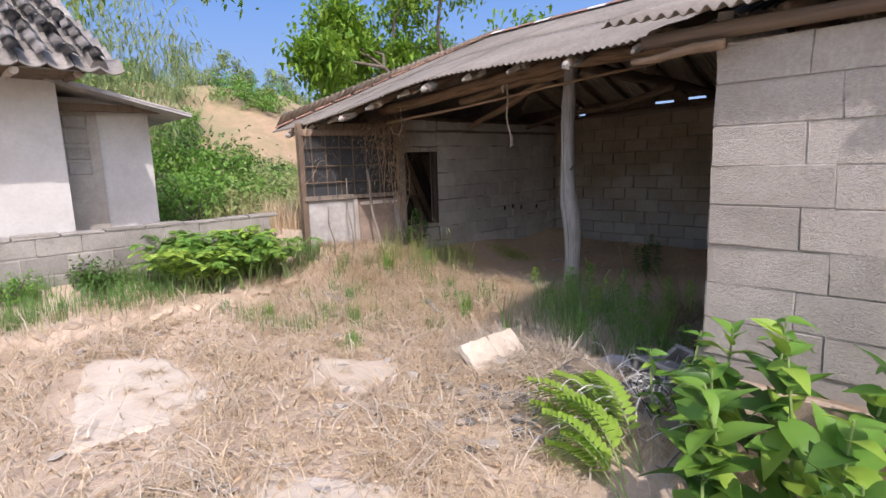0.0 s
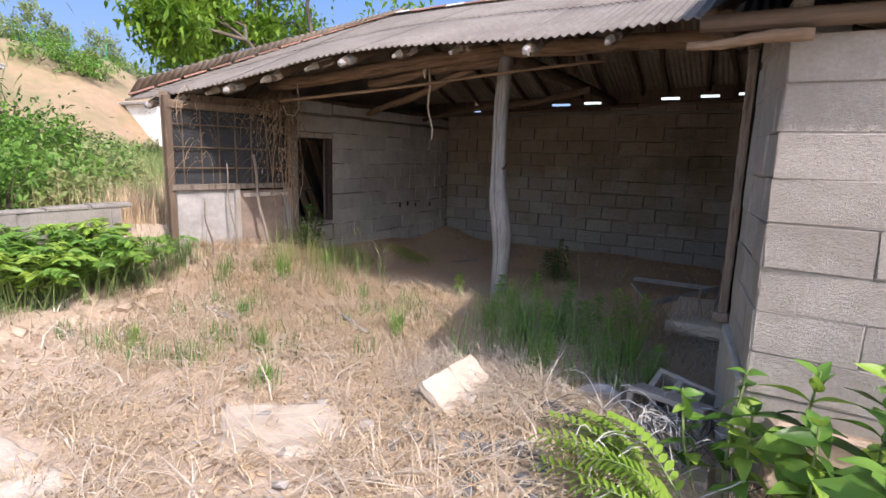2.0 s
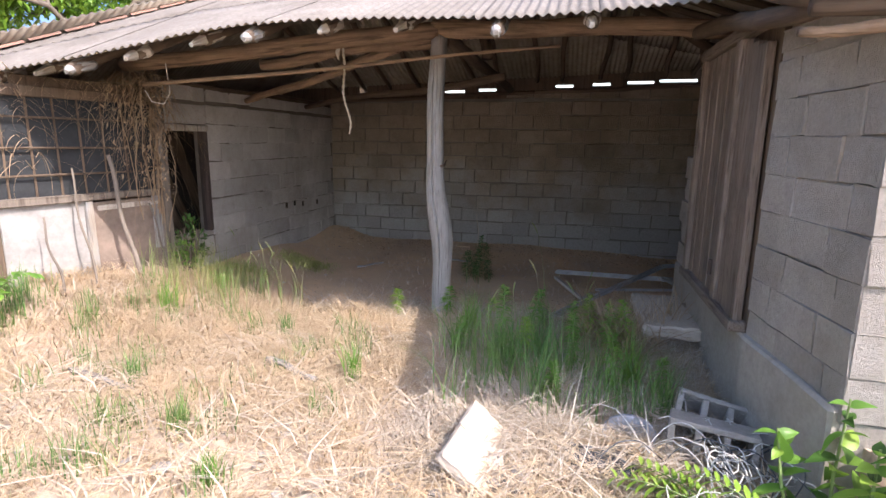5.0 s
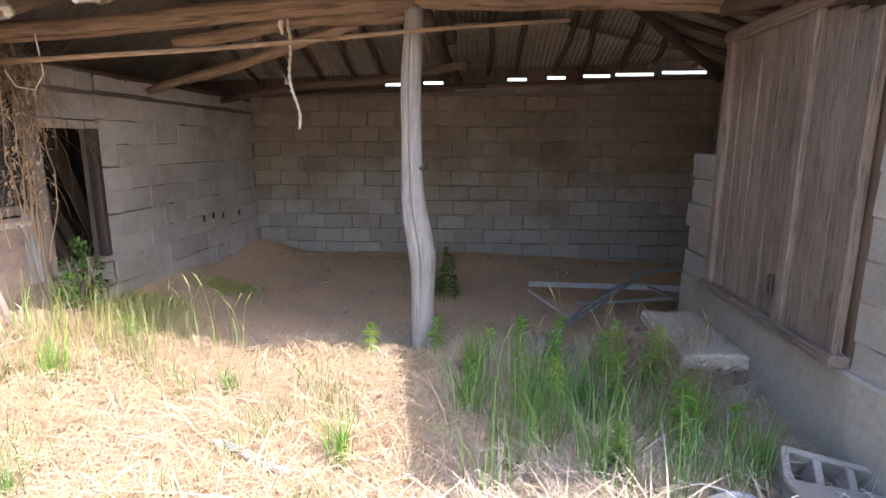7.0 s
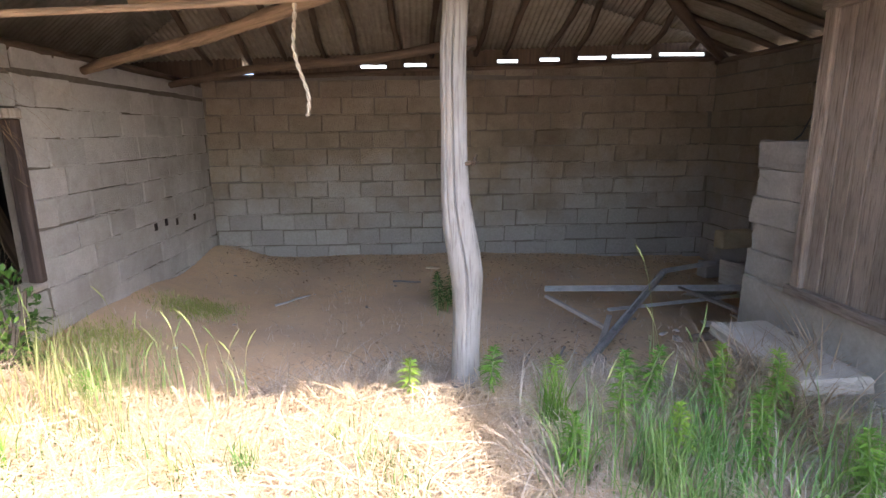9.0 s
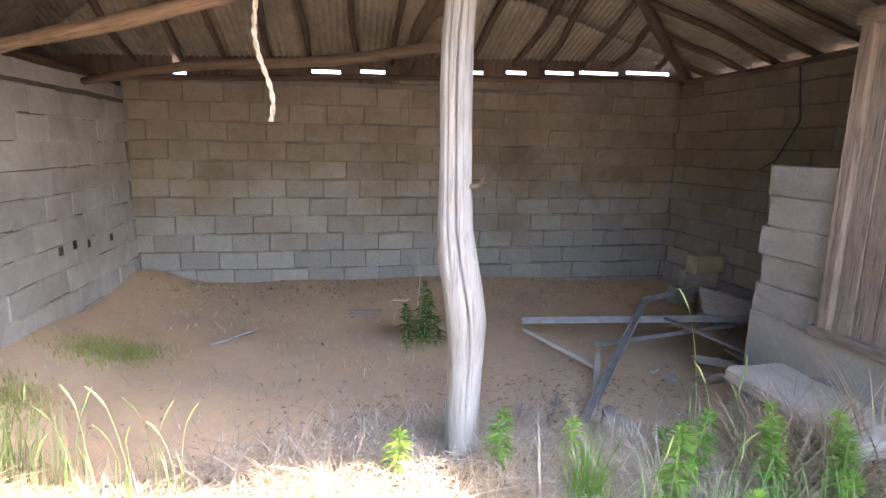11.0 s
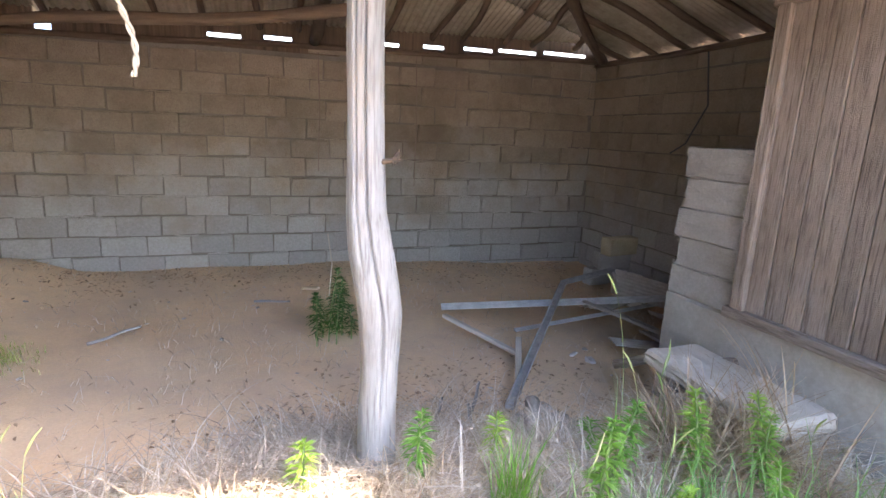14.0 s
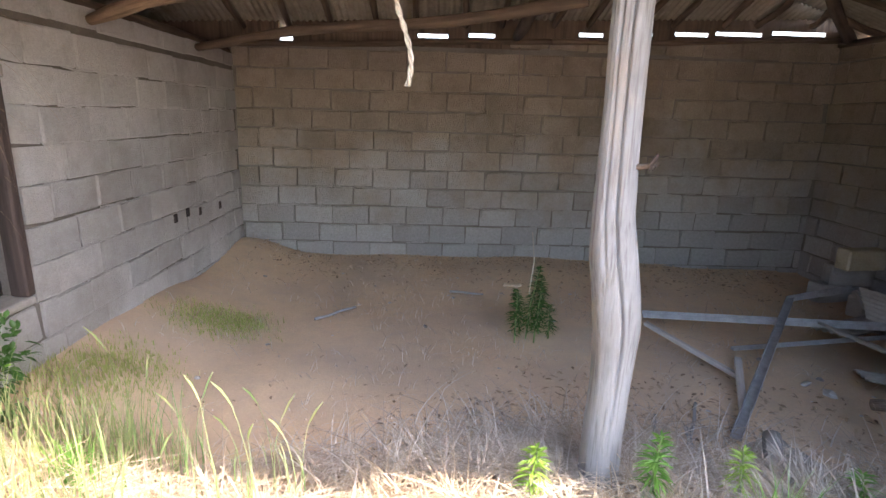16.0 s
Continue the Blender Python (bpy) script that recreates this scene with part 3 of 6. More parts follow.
def room_roof(x, y):
    return 2.165 + (y - 2.80) * 0.30 + 0.02 * np.sin(x * 3)


room_roof_thing = thing("lean_to_roof", "ragged corrugated sheets over the block room", "roof", kind="structure")
u = -1.22
k = 0
while u < 4.3:
    v, f = corrugated(u, u + 0.74, lambda s, k=k: np.full_like(s, 2.80 + (0.0, 0.03, -0.03)[k % 3]), lambda s: np.full_like(s, 5.3), room_roof, lift=0.006 * (k % 2), amp=0.014)
    piece("roof_sheet", mesh_from("roof_sheet", v, f, M_ROOF, True), room_roof_thing)
    u, k = u + 0.70, k + 1
# red tiles and pale mortar along the ridge and hip
for k in range(14):
    x = RIDGE_L + k * 0.27
    if x < RIDGE_R + 0.1:
        piece("ridge_cap", mesh_from("ridge_cap", *corrugated(0, 0.26, lambda s: np.full_like(s, -0.11), lambda s: np.full_like(s, 0.11), lambda X, Y: 0.03 - 3.5 * Y * Y, amp=0.0), M_RED if k % 3 else M_WHITEWASH), roof,
              pose(x, RIDGE_Y, RIDGE_Z + 0.02, 0, RNG.uniform(-2, 2), 0))
for k in range(12):
    s = k / 12
    piece("hip_cap", mesh_from("hip_cap", *corrugated(0, 0.26, lambda s: np.full_like(s, -0.08), lambda s: np.full_like(s, 0.08), lambda X, Y: 0.02 - 3 * Y * Y, amp=0.0), M_RED), roof,
          Matrix.Translation((RIDGE_L - 1.6 * s - 0.1, RIDGE_Y - 2.8 * s - 0.2, RIDGE_Z - (RIDGE_Z - 2.04) * s - 0.05)) @ pose(0, 0, 0, 0, -22, 60))

# ---- timber under the roof ----
eave_beam = thing("eave_beam", "long crooked debarked log carrying the eave", "beam")
pole("log", (XL - 0.1, 4.95, 2.28), (-2.9, 5.16, 2.50), 0.060, 0.070, M_BEAM, eave_beam, bend=0.025)
pole("log", (-2.95, 5.16, 2.52), (XS + 0.15, 5.12, 2.42), 0.070, 0.062, M_BEAM, eave_beam, bend=0.03)
second_beam = thing("inner_beam", "old brown log under the rafters", "beam")
pole("log", (-4.6, 5.35, 2.30), (-2.85, 5.22, 2.44), 0.045, 0.055, M_BEAM, second_beam)
for k, x in enumerate((-6.35, -5.95, -5.6, -5.25, -4.85, -4.4, -3.95, -3.45, -2.95, -2.3, -1.75)):
    ey, ez = front_eave(x)
    ey, ez = float(ey), float(ez)
    y0, y1 = ey - 0.02 + 0.1 * (k % 3), min(RIDGE_Y, float(front_top(np.float64(x))))
    raft = thing("rafter", "round log rafter with a bleached sawn end under the eave", "rafter", group="front rafters")
    z0 = float(front_roof(x, y0)) - 0.085
    pole("pole", (x, y0, z0), (x + 0.08, y1 - 0.05, float(front_roof(x, y1)) - 0.11), 0.042, 0.04, M_RAFTER, raft, bend=0.03)
    end = part("bleached_end", tube([(0, 0, -0.05 - 0.05 * (k % 3)), (0.006, 0, -0.02), (0.003, 0.004, 0.05), (0, 0, 0.10 + 0.06 * (k % 2)), (0, 0, 0.14 + 0.06 * (k % 2))], [0.016, 0.031, 0.043, 0.046, 0.040], 11, lump=0.24), M_POLEEND if k % 3 else M_POST, raft, "bleached weathered end")
    end.matrix_basis = Matrix.LocRotScale((x, y0, z0), (Vector((x + 0.08, y1, float(front_roof(x, y1)))) - Vector((x, y0, float(front_roof(x, y0))))).to_track_quat("Z", "Y"), None)
for k in range(15):
    x = -5.5 + k * 0.44 + 0.05 * math.sin(k * 3)
    y1 = max(RIDGE_Y, float(back_high(np.float64(x)))) + 0.05
    pole("back_rafter", (x, 9.05, float(back_roof(x, 9.05)) - 0.05), (x + 0.12 * math.sin(k), y1, float(back_roof(x, y1)) - 0.07), 0.03, 0.036, M_RAFTER, bend=0.03)
    tagged(bpy.context.scene.objects[-1], "dark smoke-stained pole rafter under corrugated sheets", "rafter", "back rafters")
for k in range(8):
    y = 5.2 + k * 0.48
    x1 = RIDGE_R + abs(y - RIDGE_Y) / 2.5 * 2.4 + 0.1
    ob = pole("side_rafter", (0.86, y, 2.42 + 0.0), (x1, y + 0.02, side_roof(x1, y, 1.05, 2.42, RIDGE_R) - 0.07), 0.03, 0.036, M_RAFTER, bend=0.02)
    tagged(ob, "dark pole rafter over the end wall", "rafter", "side rafters")
tagged(pole("hip_rafter", (0.8, 9.0, 2.40), (RIDGE_R, RIDGE_Y, RIDGE_Z - 0.14), 0.055, 0.05, M_RAFTER, bend=0.02), "thick dark hip rafter running to the corner", "rafter")
tagged(pole("ridge_pole", (RIDGE_L, RIDGE_Y, RIDGE_Z - 0.16), (RIDGE_R, RIDGE_Y, RIDGE_Z - 0.16), 0.06, 0.06, M_RAFTER), "dark ridge pole under the roof", "beam")
tagged(pole("wall_plate", (XL, YB - 0.02, back_top(-5.5) + 0.03), (-2.4, YB - 0.03, back_top(-2.4) + 0.025), 0.03, 0.028, M_RAFTER, bend=0.015), "thin dark pole along the top of the wall", "beam")
tagged(pole("wall_plate", (-2.4, YB - 0.03, back_top(-2.4) + 0.025), (XR, YB - 0.03, back_top(0.6) + 0.02), 0.028, 0.025, M_RAFTER, bend=0.015), "thin dark pole along the top of the wall", "beam")
tagged(pole("side_plate", (XR - 0.02, YB, 2.42), (XR - 0.02, 5.0, 2.44), 0.03, 0.03, M_RAFTER, bend=0.03), "rough pole on top of the end wall", "beam")
tagged(pole("left_plate", (XL - 0.05, 5.0, 2.19), (XL - 0.05, YB, 2.17), 0.04, 0.045, M_RAFTER, bend=0.03), "rough dark pole on top of the side wall", "beam")
tagged(pole("tie_pole", (-5.6, 8.05, 2.11), (-2.6, 6.95, 2.36), 0.035, 0.045, M_RAFTER, bend=0.04), "sagging tie pole across the shed", "beam")
tagged(pole("brace_pole", (-5.6, 6.6, 2.09), (-3.3, 5.3, 2.40), 0.036, 0.046, M_BEAM, bend=0.03), "crooked brown brace pole under the eave", "beam")
tagged(pole("queen_post", (-2.75, 6.66, 2.5), (-2.8, 6.7, 3.2), 0.06, 0.06, M_RAFTER), "short dark post under the ridge", "post")
tagged(pole("cross_tie", (-2.9, 5.2, 2.5), (-2.75, 8.9, 2.40), 0.06, 0.055, M_RAFTER), "dark tie log from the post to the back wall", "beam")
# closing pieces between wall top and sheets, with open slits between them
SLITS = [(-5.15, -5.02), (-3.755, -3.45), (-3.235, -2.97), (-2.11, -1.86), (-1.59, -1.35), (-1.12, -0.77), (-0.70, -0.21), (-0.11, 0.46)]
edge = -6.95
infill = thing("wall_infill", "dark scraps of board closing the gap over the wall", "infill", kind="structure")
for a, b in SLITS + [(XR + 0.1, 9)]:
    if a - edge > 0.03:
        part("board", box(edge, a, YB + 0.03, YB + 0.06, back_top((a + edge) / 2) - 0.08, back_top((a + edge) / 2) + 0.32, 0.004), M_RAFTER, infill)
    edge = b
for a, b in SLITS[1:]:
    part("board", box(a - 0.02, b + 0.02, YB + 0.03, YB + 0.06, back_top((a + b) / 2) + 0.116, back_top((a + b) / 2) + 0.32, 0.003), M_RAFTER, infill)
    part("board", box(a - 0.02, b + 0.02, YB + 0.03, YB + 0.06, back_top((a + b) / 2) - 0.08, back_top((a + b) / 2) + 0.078, 0.003), M_RAFTER, infill)

# ---- post ----
post = thing("post", "silver-grey crooked tree trunk post with a long crack", "post")
SHAPE = [(-2.868, 0.0, 0.088), (-2.87, 0.35, 0.081), (-2.864, 0.55, 0.08), (-2.862, 0.70, 0.085), (-2.864, 0.82, 0.093), (-2.884, 0.96, 0.093), (-2.908, 1.10, 0.091), (-2.925, 1.25, 0.079),
         (-2.928, 1.47, 0.071), (-2.929, 1.67, 0.068), (-2.931, 1.87, 0.069), (-2.928, 2.05, 0.068), (-2.90, 2.46, 0.064)]
SHAPE = [tuple(np.interp(z, [q[1] for q in SHAPE], [q[i] for q in SHAPE]) for i in (0, 1, 2)) for z in np.linspace(0, 2.46, 50)]
bm = bmesh.new()
rings = []
for x, z, rad in SHAPE:
    ring = []
    for k in range(120):
        a = 2 * math.pi * k / 120
        crack = math.exp(-((a - 4.60 - 0.10 * math.sin(z * 2.6)) / 0.05) ** 2) * smooth(0.25, 0.8, z) * smooth(2.4, 2.0, z)
        split = 0.4 * math.exp(-((a - 4.05 - 0.16 * math.sin(z * 1.9 + 1)) / 0.07) ** 2) * smooth(0.9, 1.2, z)
        q = rad * (1 + 0.035 * math.sin(3 * a + z * 2.2) + 0.010 * math.sin(7 * a + 1.5 * math.sin(z * 3))) - 0.028 * float(crack + split)
        ring.append(bm.verts.new((x + q * math.cos(a), 5.18 + q * math.sin(a), z)))
    rings.append(ring)
for a, b in zip(rings, rings[1:]):
    for k in range(120):
        bm.faces.new((a[k], a[(k + 1) % 120], b[(k + 1) % 120], b[k]))
bm.faces.new(rings[0][::-1]), bm.faces.new(rings[-1])
part("trunk", bm, M_POST, post, shade=True)
part("nub", tube([(-2.88, 5.14, 1.44), (-2.835, 5.11, 1.45), (-2.815, 5.10, 1.49)], [0.012, 0.010, 0.005], 6), M_RAFTER, post, "stub of a broken branch")
for k in range(6):
    a = k * 1.05
    part("wire_twist", tube([(-2.845, 5.10, 1.45), (-2.83 + 0.010 * math.cos(a), 5.095, 1.452 + 0.014 * math.sin(a)), (-2.825 + 0.018 * math.cos(a), 5.09, 1.455 + 0.028 * math.sin(a * 1.3))], [0.0025, 0.0025, 0.0015], 5), M_RAFTER, post, "twist of dry twine")

# ---- rope, pole ----
rope = thing("rope", "frayed pale rope end hanging from the beam", "rope")
for j in range(2):
    pts = []
    for k in range(60):
        s = k / 59
        z = 2.44 - 0.74 * s
        sway = 0.035 * math.sin(s * 9) * s + 0.03 * s
        pts.append((-3.745 + sway + 0.006 * math.cos(k * 0.8 + j * math.pi), 5.2 + 0.006 * math.sin(k * 0.8 + j * math.pi), z))
    part("strand", tube(pts, 0.006, 6), M_ROPE if j else M_DEADGREY, rope, shade=True)
part("frayed_knot", tube([(-3.76, 5.18, 2.43), (-3.78, 5.17, 2.36), (-3.77, 5.17, 2.30)], [0.012, 0.02, 0.006], 6), M_ROPE, rope)
tagged(pole("drying_pole", (-5.35, 4.75, 2.08), (-1.95, 5.0, 2.33), 0.017, 0.012, M_BEAM, bend=0.012, steps=10), "long thin bamboo drying pole tied under the eave", "pole")
tagged(part("hanging_wire", tube([(-5.2, 4.85, 2.26), (-5.18, 4.85, 2.02), (-5.26, 4.86, 1.93), (-5.38, 4.86, 1.95), (-5.45, 4.87, 2.05)], 0.004, 5), M_WIRE), "thin looped wire hanging from the eave", "wire")

# ---- doorway, kitchen front ----
door_frame = thing("door_1", "dark empty doorway with worn wooden frame", "door frame", kind="structure")
part("jamb", box(XL - 0.075, XL + 0.016, DOOR[1] + 0.025, DOOR[1] + 0.085, DOOR[2], DOOR[3], 0.008, cut=2, wob=0.003), M_JAMB, door_frame)
part("jamb", box(XL - 0.13, XL + 0.02, DOOR[0] - 0.08, DOOR[0], DOOR[2], DOOR[3], 0.008, cut=2, wob=0.003), M_JAMB, door_frame)
part("lintel", box(XL - 0.13, XL + 0.025, DOOR[0] - 0.12, DOOR[1] + 0.1, DOOR[3], DOOR[3] + 0.062, 0.008, cut=2, wob=0.003), M_POLEEND, door_frame, "pale bleached lintel")
part("sill", box(XL - 0.14, XL + 0.03, DOOR[0] - 0.1, DOOR[1] + 0.06, DOOR[2] - 0.04, DOOR[2], 0.008), M_PLASTER, door_frame)
# walls coloured black so that the doorway reads as unlit
wall_kitchen = core("wall_kitchen", [(-6.8, -6.68, 4.6, 9.1, 0.2, 2.2), (-6.68, XL - 0.16, 8.9, 9.05, 0.0, 2.2)], M_KITCHEN_SHADE, "kitchen block walls behind the doorway, coloured black for the shade inside")
wall_kitchen_end = tagged(part("wall_kitchen_end", box(0, 1.15, 0, 0.08, 0.2, 2.1), M_RAFTER), "dark boarded end wall of the kitchen", "wall", kind="structure")
wall_kitchen_end.matrix_basis = pose(-5.95, 3.84, 0, 0, 0, 136)
kitchen_shelf = tagged(part("wall_shelf", box(-6.66, -6.4, 5.0, 6.3, 1.0, 1.04, 0.006), M_RAFTER), "dark board shelf inside the kitchen", "shelf")

# planks too take a dark colour for the unlit kitchen
for k, (yy, lean_y, w) in enumerate(((6.35, 0.45, 0.11), (6.55, 0.5, 0.09), (6.8, 0.3, 0.12))):
    ob = tagged(part("stored_plank", box(-0.015, 0.015, -w / 2, w / 2, 0, 1.45, 0.004), M_RAFTER), "plank leaning inside the kitchen, coloured dark for the shade there", "plank", "stored planks")
    ob.matrix_basis = Matrix.LocRotScale((-6.35, yy, 0.3), Vector((-0.25, -lean_y, 1.4)).to_track_quat("Z", "Y"), None)
K0, K1 = Vector((-5.62, 5.14)), Vector((-5.93, 3.80))
KW = (K1 - K0).normalized()
KTURN = math.degrees(math.atan2(KW.y, KW.x))
kitchen = thing("kitchen_front", "patched kitchen front of tin, boards and netted window", "wall front", K0.x, K0.y, 0.0, turn=KTURN)
KL = (K1 - K0).length


def kpart(name, u0, u1, v0, v1, z0, z1, mat, label="", bevel=0.006, wob=0.003):
    return part(name, box(u0, u1, v0, v1, z0, z1, bevel, cut=2, wob=wob), mat, kitchen, label)


kpart("corner_post", -0.06, 0.04, -0.05, 0.06, 0.2, 2.2, M_OLDWOOD)
kpart("end_post", KL - 0.04, KL + 0.03, -0.05, 0.03, 0.3, 2.06, M_RAFTER)
kpart("middle_post", 0.66, 0.72, -0.02, 0.04, 0.35, 1.14, M_POST, "pale bleached stud")
kpart("rust_panel", 0.04, 0.66, -0.01, 0.012, 0.30, 1.10, M_RUST, "brown weathered board panel")
kpart("grey_panel", 0.72, KL - 0.05, -0.012, 0.010, 0.38, 1.13, M_TIN, "grey flat sheet panel")
kpart("white_scrap", 0.0, 0.12, 0.012, 0.03, 0.62, 1.12, M_POST, "pale grey board scrap")
kpart("sill_rail", -0.02, KL, -0.04, 0.05, 1.12, 1.18, M_OLDWOOD)
kpart("head_rail", -0.02, KL, -0.04, 0.04, 1.94, 2.02, M_RAFTER)
# added boards: close the gap under the eave so no light leaks in
kpart("upper_board", -0.04, KL - 0.25, -0.035, -0.01, 2.0, 2.10, M_RAFTER, "dark boards added up to the eave to keep light out")
# added black sheet that stands for the unlit room behind the net
kpart("window_backing", 0.0, KL, -0.10, -0.08, 1.12, 2.0, M_JAMB, "added black sheet behind the net for the dark inside")
kpart("arched_lath", 0.06, 0.62, 0.015, 0.03, 1.03, 1.07, M_POLEEND, wob=0.006)
kpart("net", 0.04, KL - 0.04, -0.012, -0.008, 1.17, 1.95, M_NET, "dark torn insect net", bevel=0.001, wob=0.002)
for k in range(7):
    u = 0.12 + k * 0.185
    kpart("upright_lath", u, u + 0.014, 0.0, 0.012, 1.17, 1.95, M_RAFTER)
for z in (1.34, 1.55, 1.78):
    kpart("cross_lath", 0.03, KL - 0.03, 0.02, 0.034, z, z + 0.014, M_RAFTER)
lean = thing("leaning_stick", "pale bare stick leaning on the kitchen front", "stick")
pole("stick", (-5.42, 4.60, ground_z(-5.42, 4.6)), (-5.62, 4.58, 1.50), 0.022, 0.016, M_OLDWOOD, lean, bend=0.02)
for k, (a, b) in enumerate([((-5.52, 3.95, 0.5), (-5.66, 3.98, 1.05)), ((-5.46, 4.98, 0.42), (-5.58, 4.93, 1.06)), ((-5.5, 4.22, 0.5), (-5.7, 4.3, 1.4))]):
    tagged(pole("leaning_stick", (a[0], a[1], ground_z(a[0], a[1])), b, 0.010, 0.007, M_OLDWOOD, bend=0.02), "thin dry stick leaning on the kitchen front", "stick", "kitchen sticks")
# dead creeper over the corner
vr = np.random.default_rng(21)
def hanging(n, u0, spread, z_lo, z_hi, fall, seed, wide=0.006):
    """Thin dead stems that start high on the front and hang, kinked, with loops between them."""
    q = np.random.default_rng(seed)
    u = u0 + np.abs(q.normal(0, spread, n))
    root = np.stack([K0.x + KW.x * u + 0.05 + 0.13 * q.random(n), K0.y + KW.y * u + 0.10 * (q.random(n) - 0.3), z_lo + (z_hi - z_lo) * q.random(n) ** 0.5], -1)
    side = math.atan2(KW.y, KW.x) + np.where(q.random(n) < 0.6, 0.0, math.pi) + q.normal(0, 0.4, n)
    return blades(root, q.uniform(*fall, n), q.uniform(0.5, 1.3, n) * wide, q.uniform(2.2, 3.6, n), side, curl=0.3, segs=8, seed=seed + 1)


creeper = thing("creeper", "dead brown creeper hanging over the kitchen corner", "vine")
vs, fs, base = [], [], 0
for k, (n, u0, sp, lo, hi, fall) in enumerate(((120, 0.02, 0.09, 1.0, 2.2, (0.4, 1.1)), (100, 0.08, 0.22, 1.6, 2.2, (0.25, 0.7)), (70, 0.2, 0.45, 1.7, 2.15, (0.1, 0.6)), (50, 1.15, 0.12, 1.2, 2.1, (0.2, 0.7)))):
    v1, f1 = hanging(n, u0, sp, lo, hi, fall, 21 + 3 * k)
    vs.append(v1), fs.append(f1 + base)
    base += len(v1)
tagged(piece("stem_tangle", mesh_from("stem_tangle", np.concatenate(vs), np.concatenate(fs), M_VINE), creeper), kind="stuff")
n = 520
u = np.abs(vr.normal(0, 0.26, n))
pl = np.stack([K0.x + KW.x * u + 0.08 + 0.12 * vr.random(n), K0.y + KW.y * u + 0.14 * (vr.random(n) - 0.4), 1.0 + 1.15 * vr.random(n) ** 0.55], -1)
v1, f1 = leaves(pl, vr.normal(0, 1, (n, 3)) + [0, 0, -0.8], vr.uniform(0.02, 0.055, n), 0.016, seed=4)
tagged(piece("withered_leaves", mesh_from("withered_leaves", v1, f1, M_VINE), creeper), kind="stuff")
for k in range(12):
    u = abs(vr.normal(0, 0.16))
    x, y = K0.x + KW.x * u + 0.05 + 0.06 * vr.random(), K0.y + KW.y * u
    zs = np.linspace(vr.uniform(0.7, 1.3), 2.18, 12)
    wander = np.cumsum(vr.normal(0, 0.016, (12, 2)), 0)
    part("stem", tube([(x + d[0] * 0.6, y + d[1], z) for d, z in zip(wander, zs)], list(np.linspace(0.005, 0.0025, 12)), 5, lump=0.2), M_VINE, creeper)

# ---- plank door in the block room ----
plank_door = thing("plank_door", "tall weathered brown plank door shut in its frame", "door")
y = 5.13
for k, w in enumerate((0.105, 0.11, 0.095, 0.12, 0.10, 0.115, 0.085)):
    part("plank", box(XS - 0.045 + 0.004 * (k % 2), XS - 0.015, y - w + 0.005, y, 0.70, 2.22, 0.004, cut=2, wob=0.0015), M_PLANK, plank_door)
    y -= w
part("stile", box(XS - 0.075, XS - 0.01, 5.13, 5.21, 0.64, 2.30, 0.008, cut=2, wob=0.003), M_PLANK, plank_door)
door_stile = part("stile", box(XS - 0.07, XS - 0.01, 4.30, 4.385, 0.66, 2.26, 0.008, cut=2, wob=0.003), M_PLANK, plank_door)
y = 4.29
for k, w in enumerate((0.13, 0.12, 0.15)):
    part("plank", box(XS - 0.05 - 0.006 * k, XS - 0.015, y - w + 0.006, y, 0.62 + 0.01 * k, 2.2 - 0.03 * k, 0.005, cut=2, wob=0.002), M_PLANK, plank_door)
    y -= w
part("top_rail", box(XS - 0.085, XS - 0.01, 3.88, 5.23, 2.22, 2.29, 0.008, cut=2, wob=0.004), M_RAIL, plank_door)
part("bottom_rail", box(XS - 0.09, XS + 0.0, 3.86, 5.24, 0.645, 0.70, 0.006, cut=3, wob=0.003), M_RAIL, plank_door, "worn grey-brown sill board")
latch = part("latch", box(XS - 0.085, XS - 0.07, 4.39, 4.42, 0.83, 0.93, 0.004), M_JAMB, door_stile, "dark rusty iron latch")
part("backing", box(XS + 0.0, XS + 0.03, 3.86, 5.2, 0.66, 2.28), M_RAFTER, plank_door)

lean_log = thing("lean_to_log", "split reddish log under the lean-to eave", "beam")
pole("log", (-1.08, 2.955, 2.085), (4.2, 2.95, 2.10), 0.034, 0.042, M_RAFTER, lean_log, bend=0.025, steps=14)
pole("split_end", (-1.12, 2.92, 2.00), (-0.70, 2.925, 2.015), 0.016, 0.026, M_BEAM, lean_log, bend=0.008)
for k in range(9):
    x = -1.05 + k * 0.55
    ob = pole("lean_to_rafter", (x, 2.98, 2.115), (x + 0.05, 5.2, 2.115 + 0.30 * 2.33), 0.032, 0.036, M_RAFTER, bend=0.03)
    tagged(ob, "rough pole rafter under the lean-to sheets", "rafter", "lean-to rafters")
tagged(pole("side_log", (-1.0, 3.02, 2.11), (-1.0, 5.2, 2.42), 0.045, 0.05, M_RAFTER, bend=0.02), "brown log over the plank door", "beam")

# ---- step and heaps by the door ----
step = thing("concrete_step", "broken pale concrete step slab on dark rubble", "step")
part("slab", box(-1.27, XS - 0.03, 4.58, 5.42, 0.31, 0.40, 0.016, cut=5, wob=0.008), M_CEMENT, step)
sr = np.random.default_rng(5)


def stone_mesh(name, mat, seed, flat=0.6):
    bm = bmesh.new()
    bmesh.ops.create_icosphere(bm, subdivisions=1, radius=0.5)
    r = np.random.default_rng(seed)
    for v in bm.verts:
        v.co *= r.uniform(0.65, 1.15)
        v.co.z *= flat
    me = bpy.data.meshes.new(name)
    bm.to_mesh(me)
    bm.free()
    me.materials.append(mat)
    return me


DARK = [stone_mesh("dark_stone", M_DARKSTONE, 30 + k) for k in range(4)]
PALE = [stone_mesh("stone", M_STONE, 40 + k) for k in range(5)]
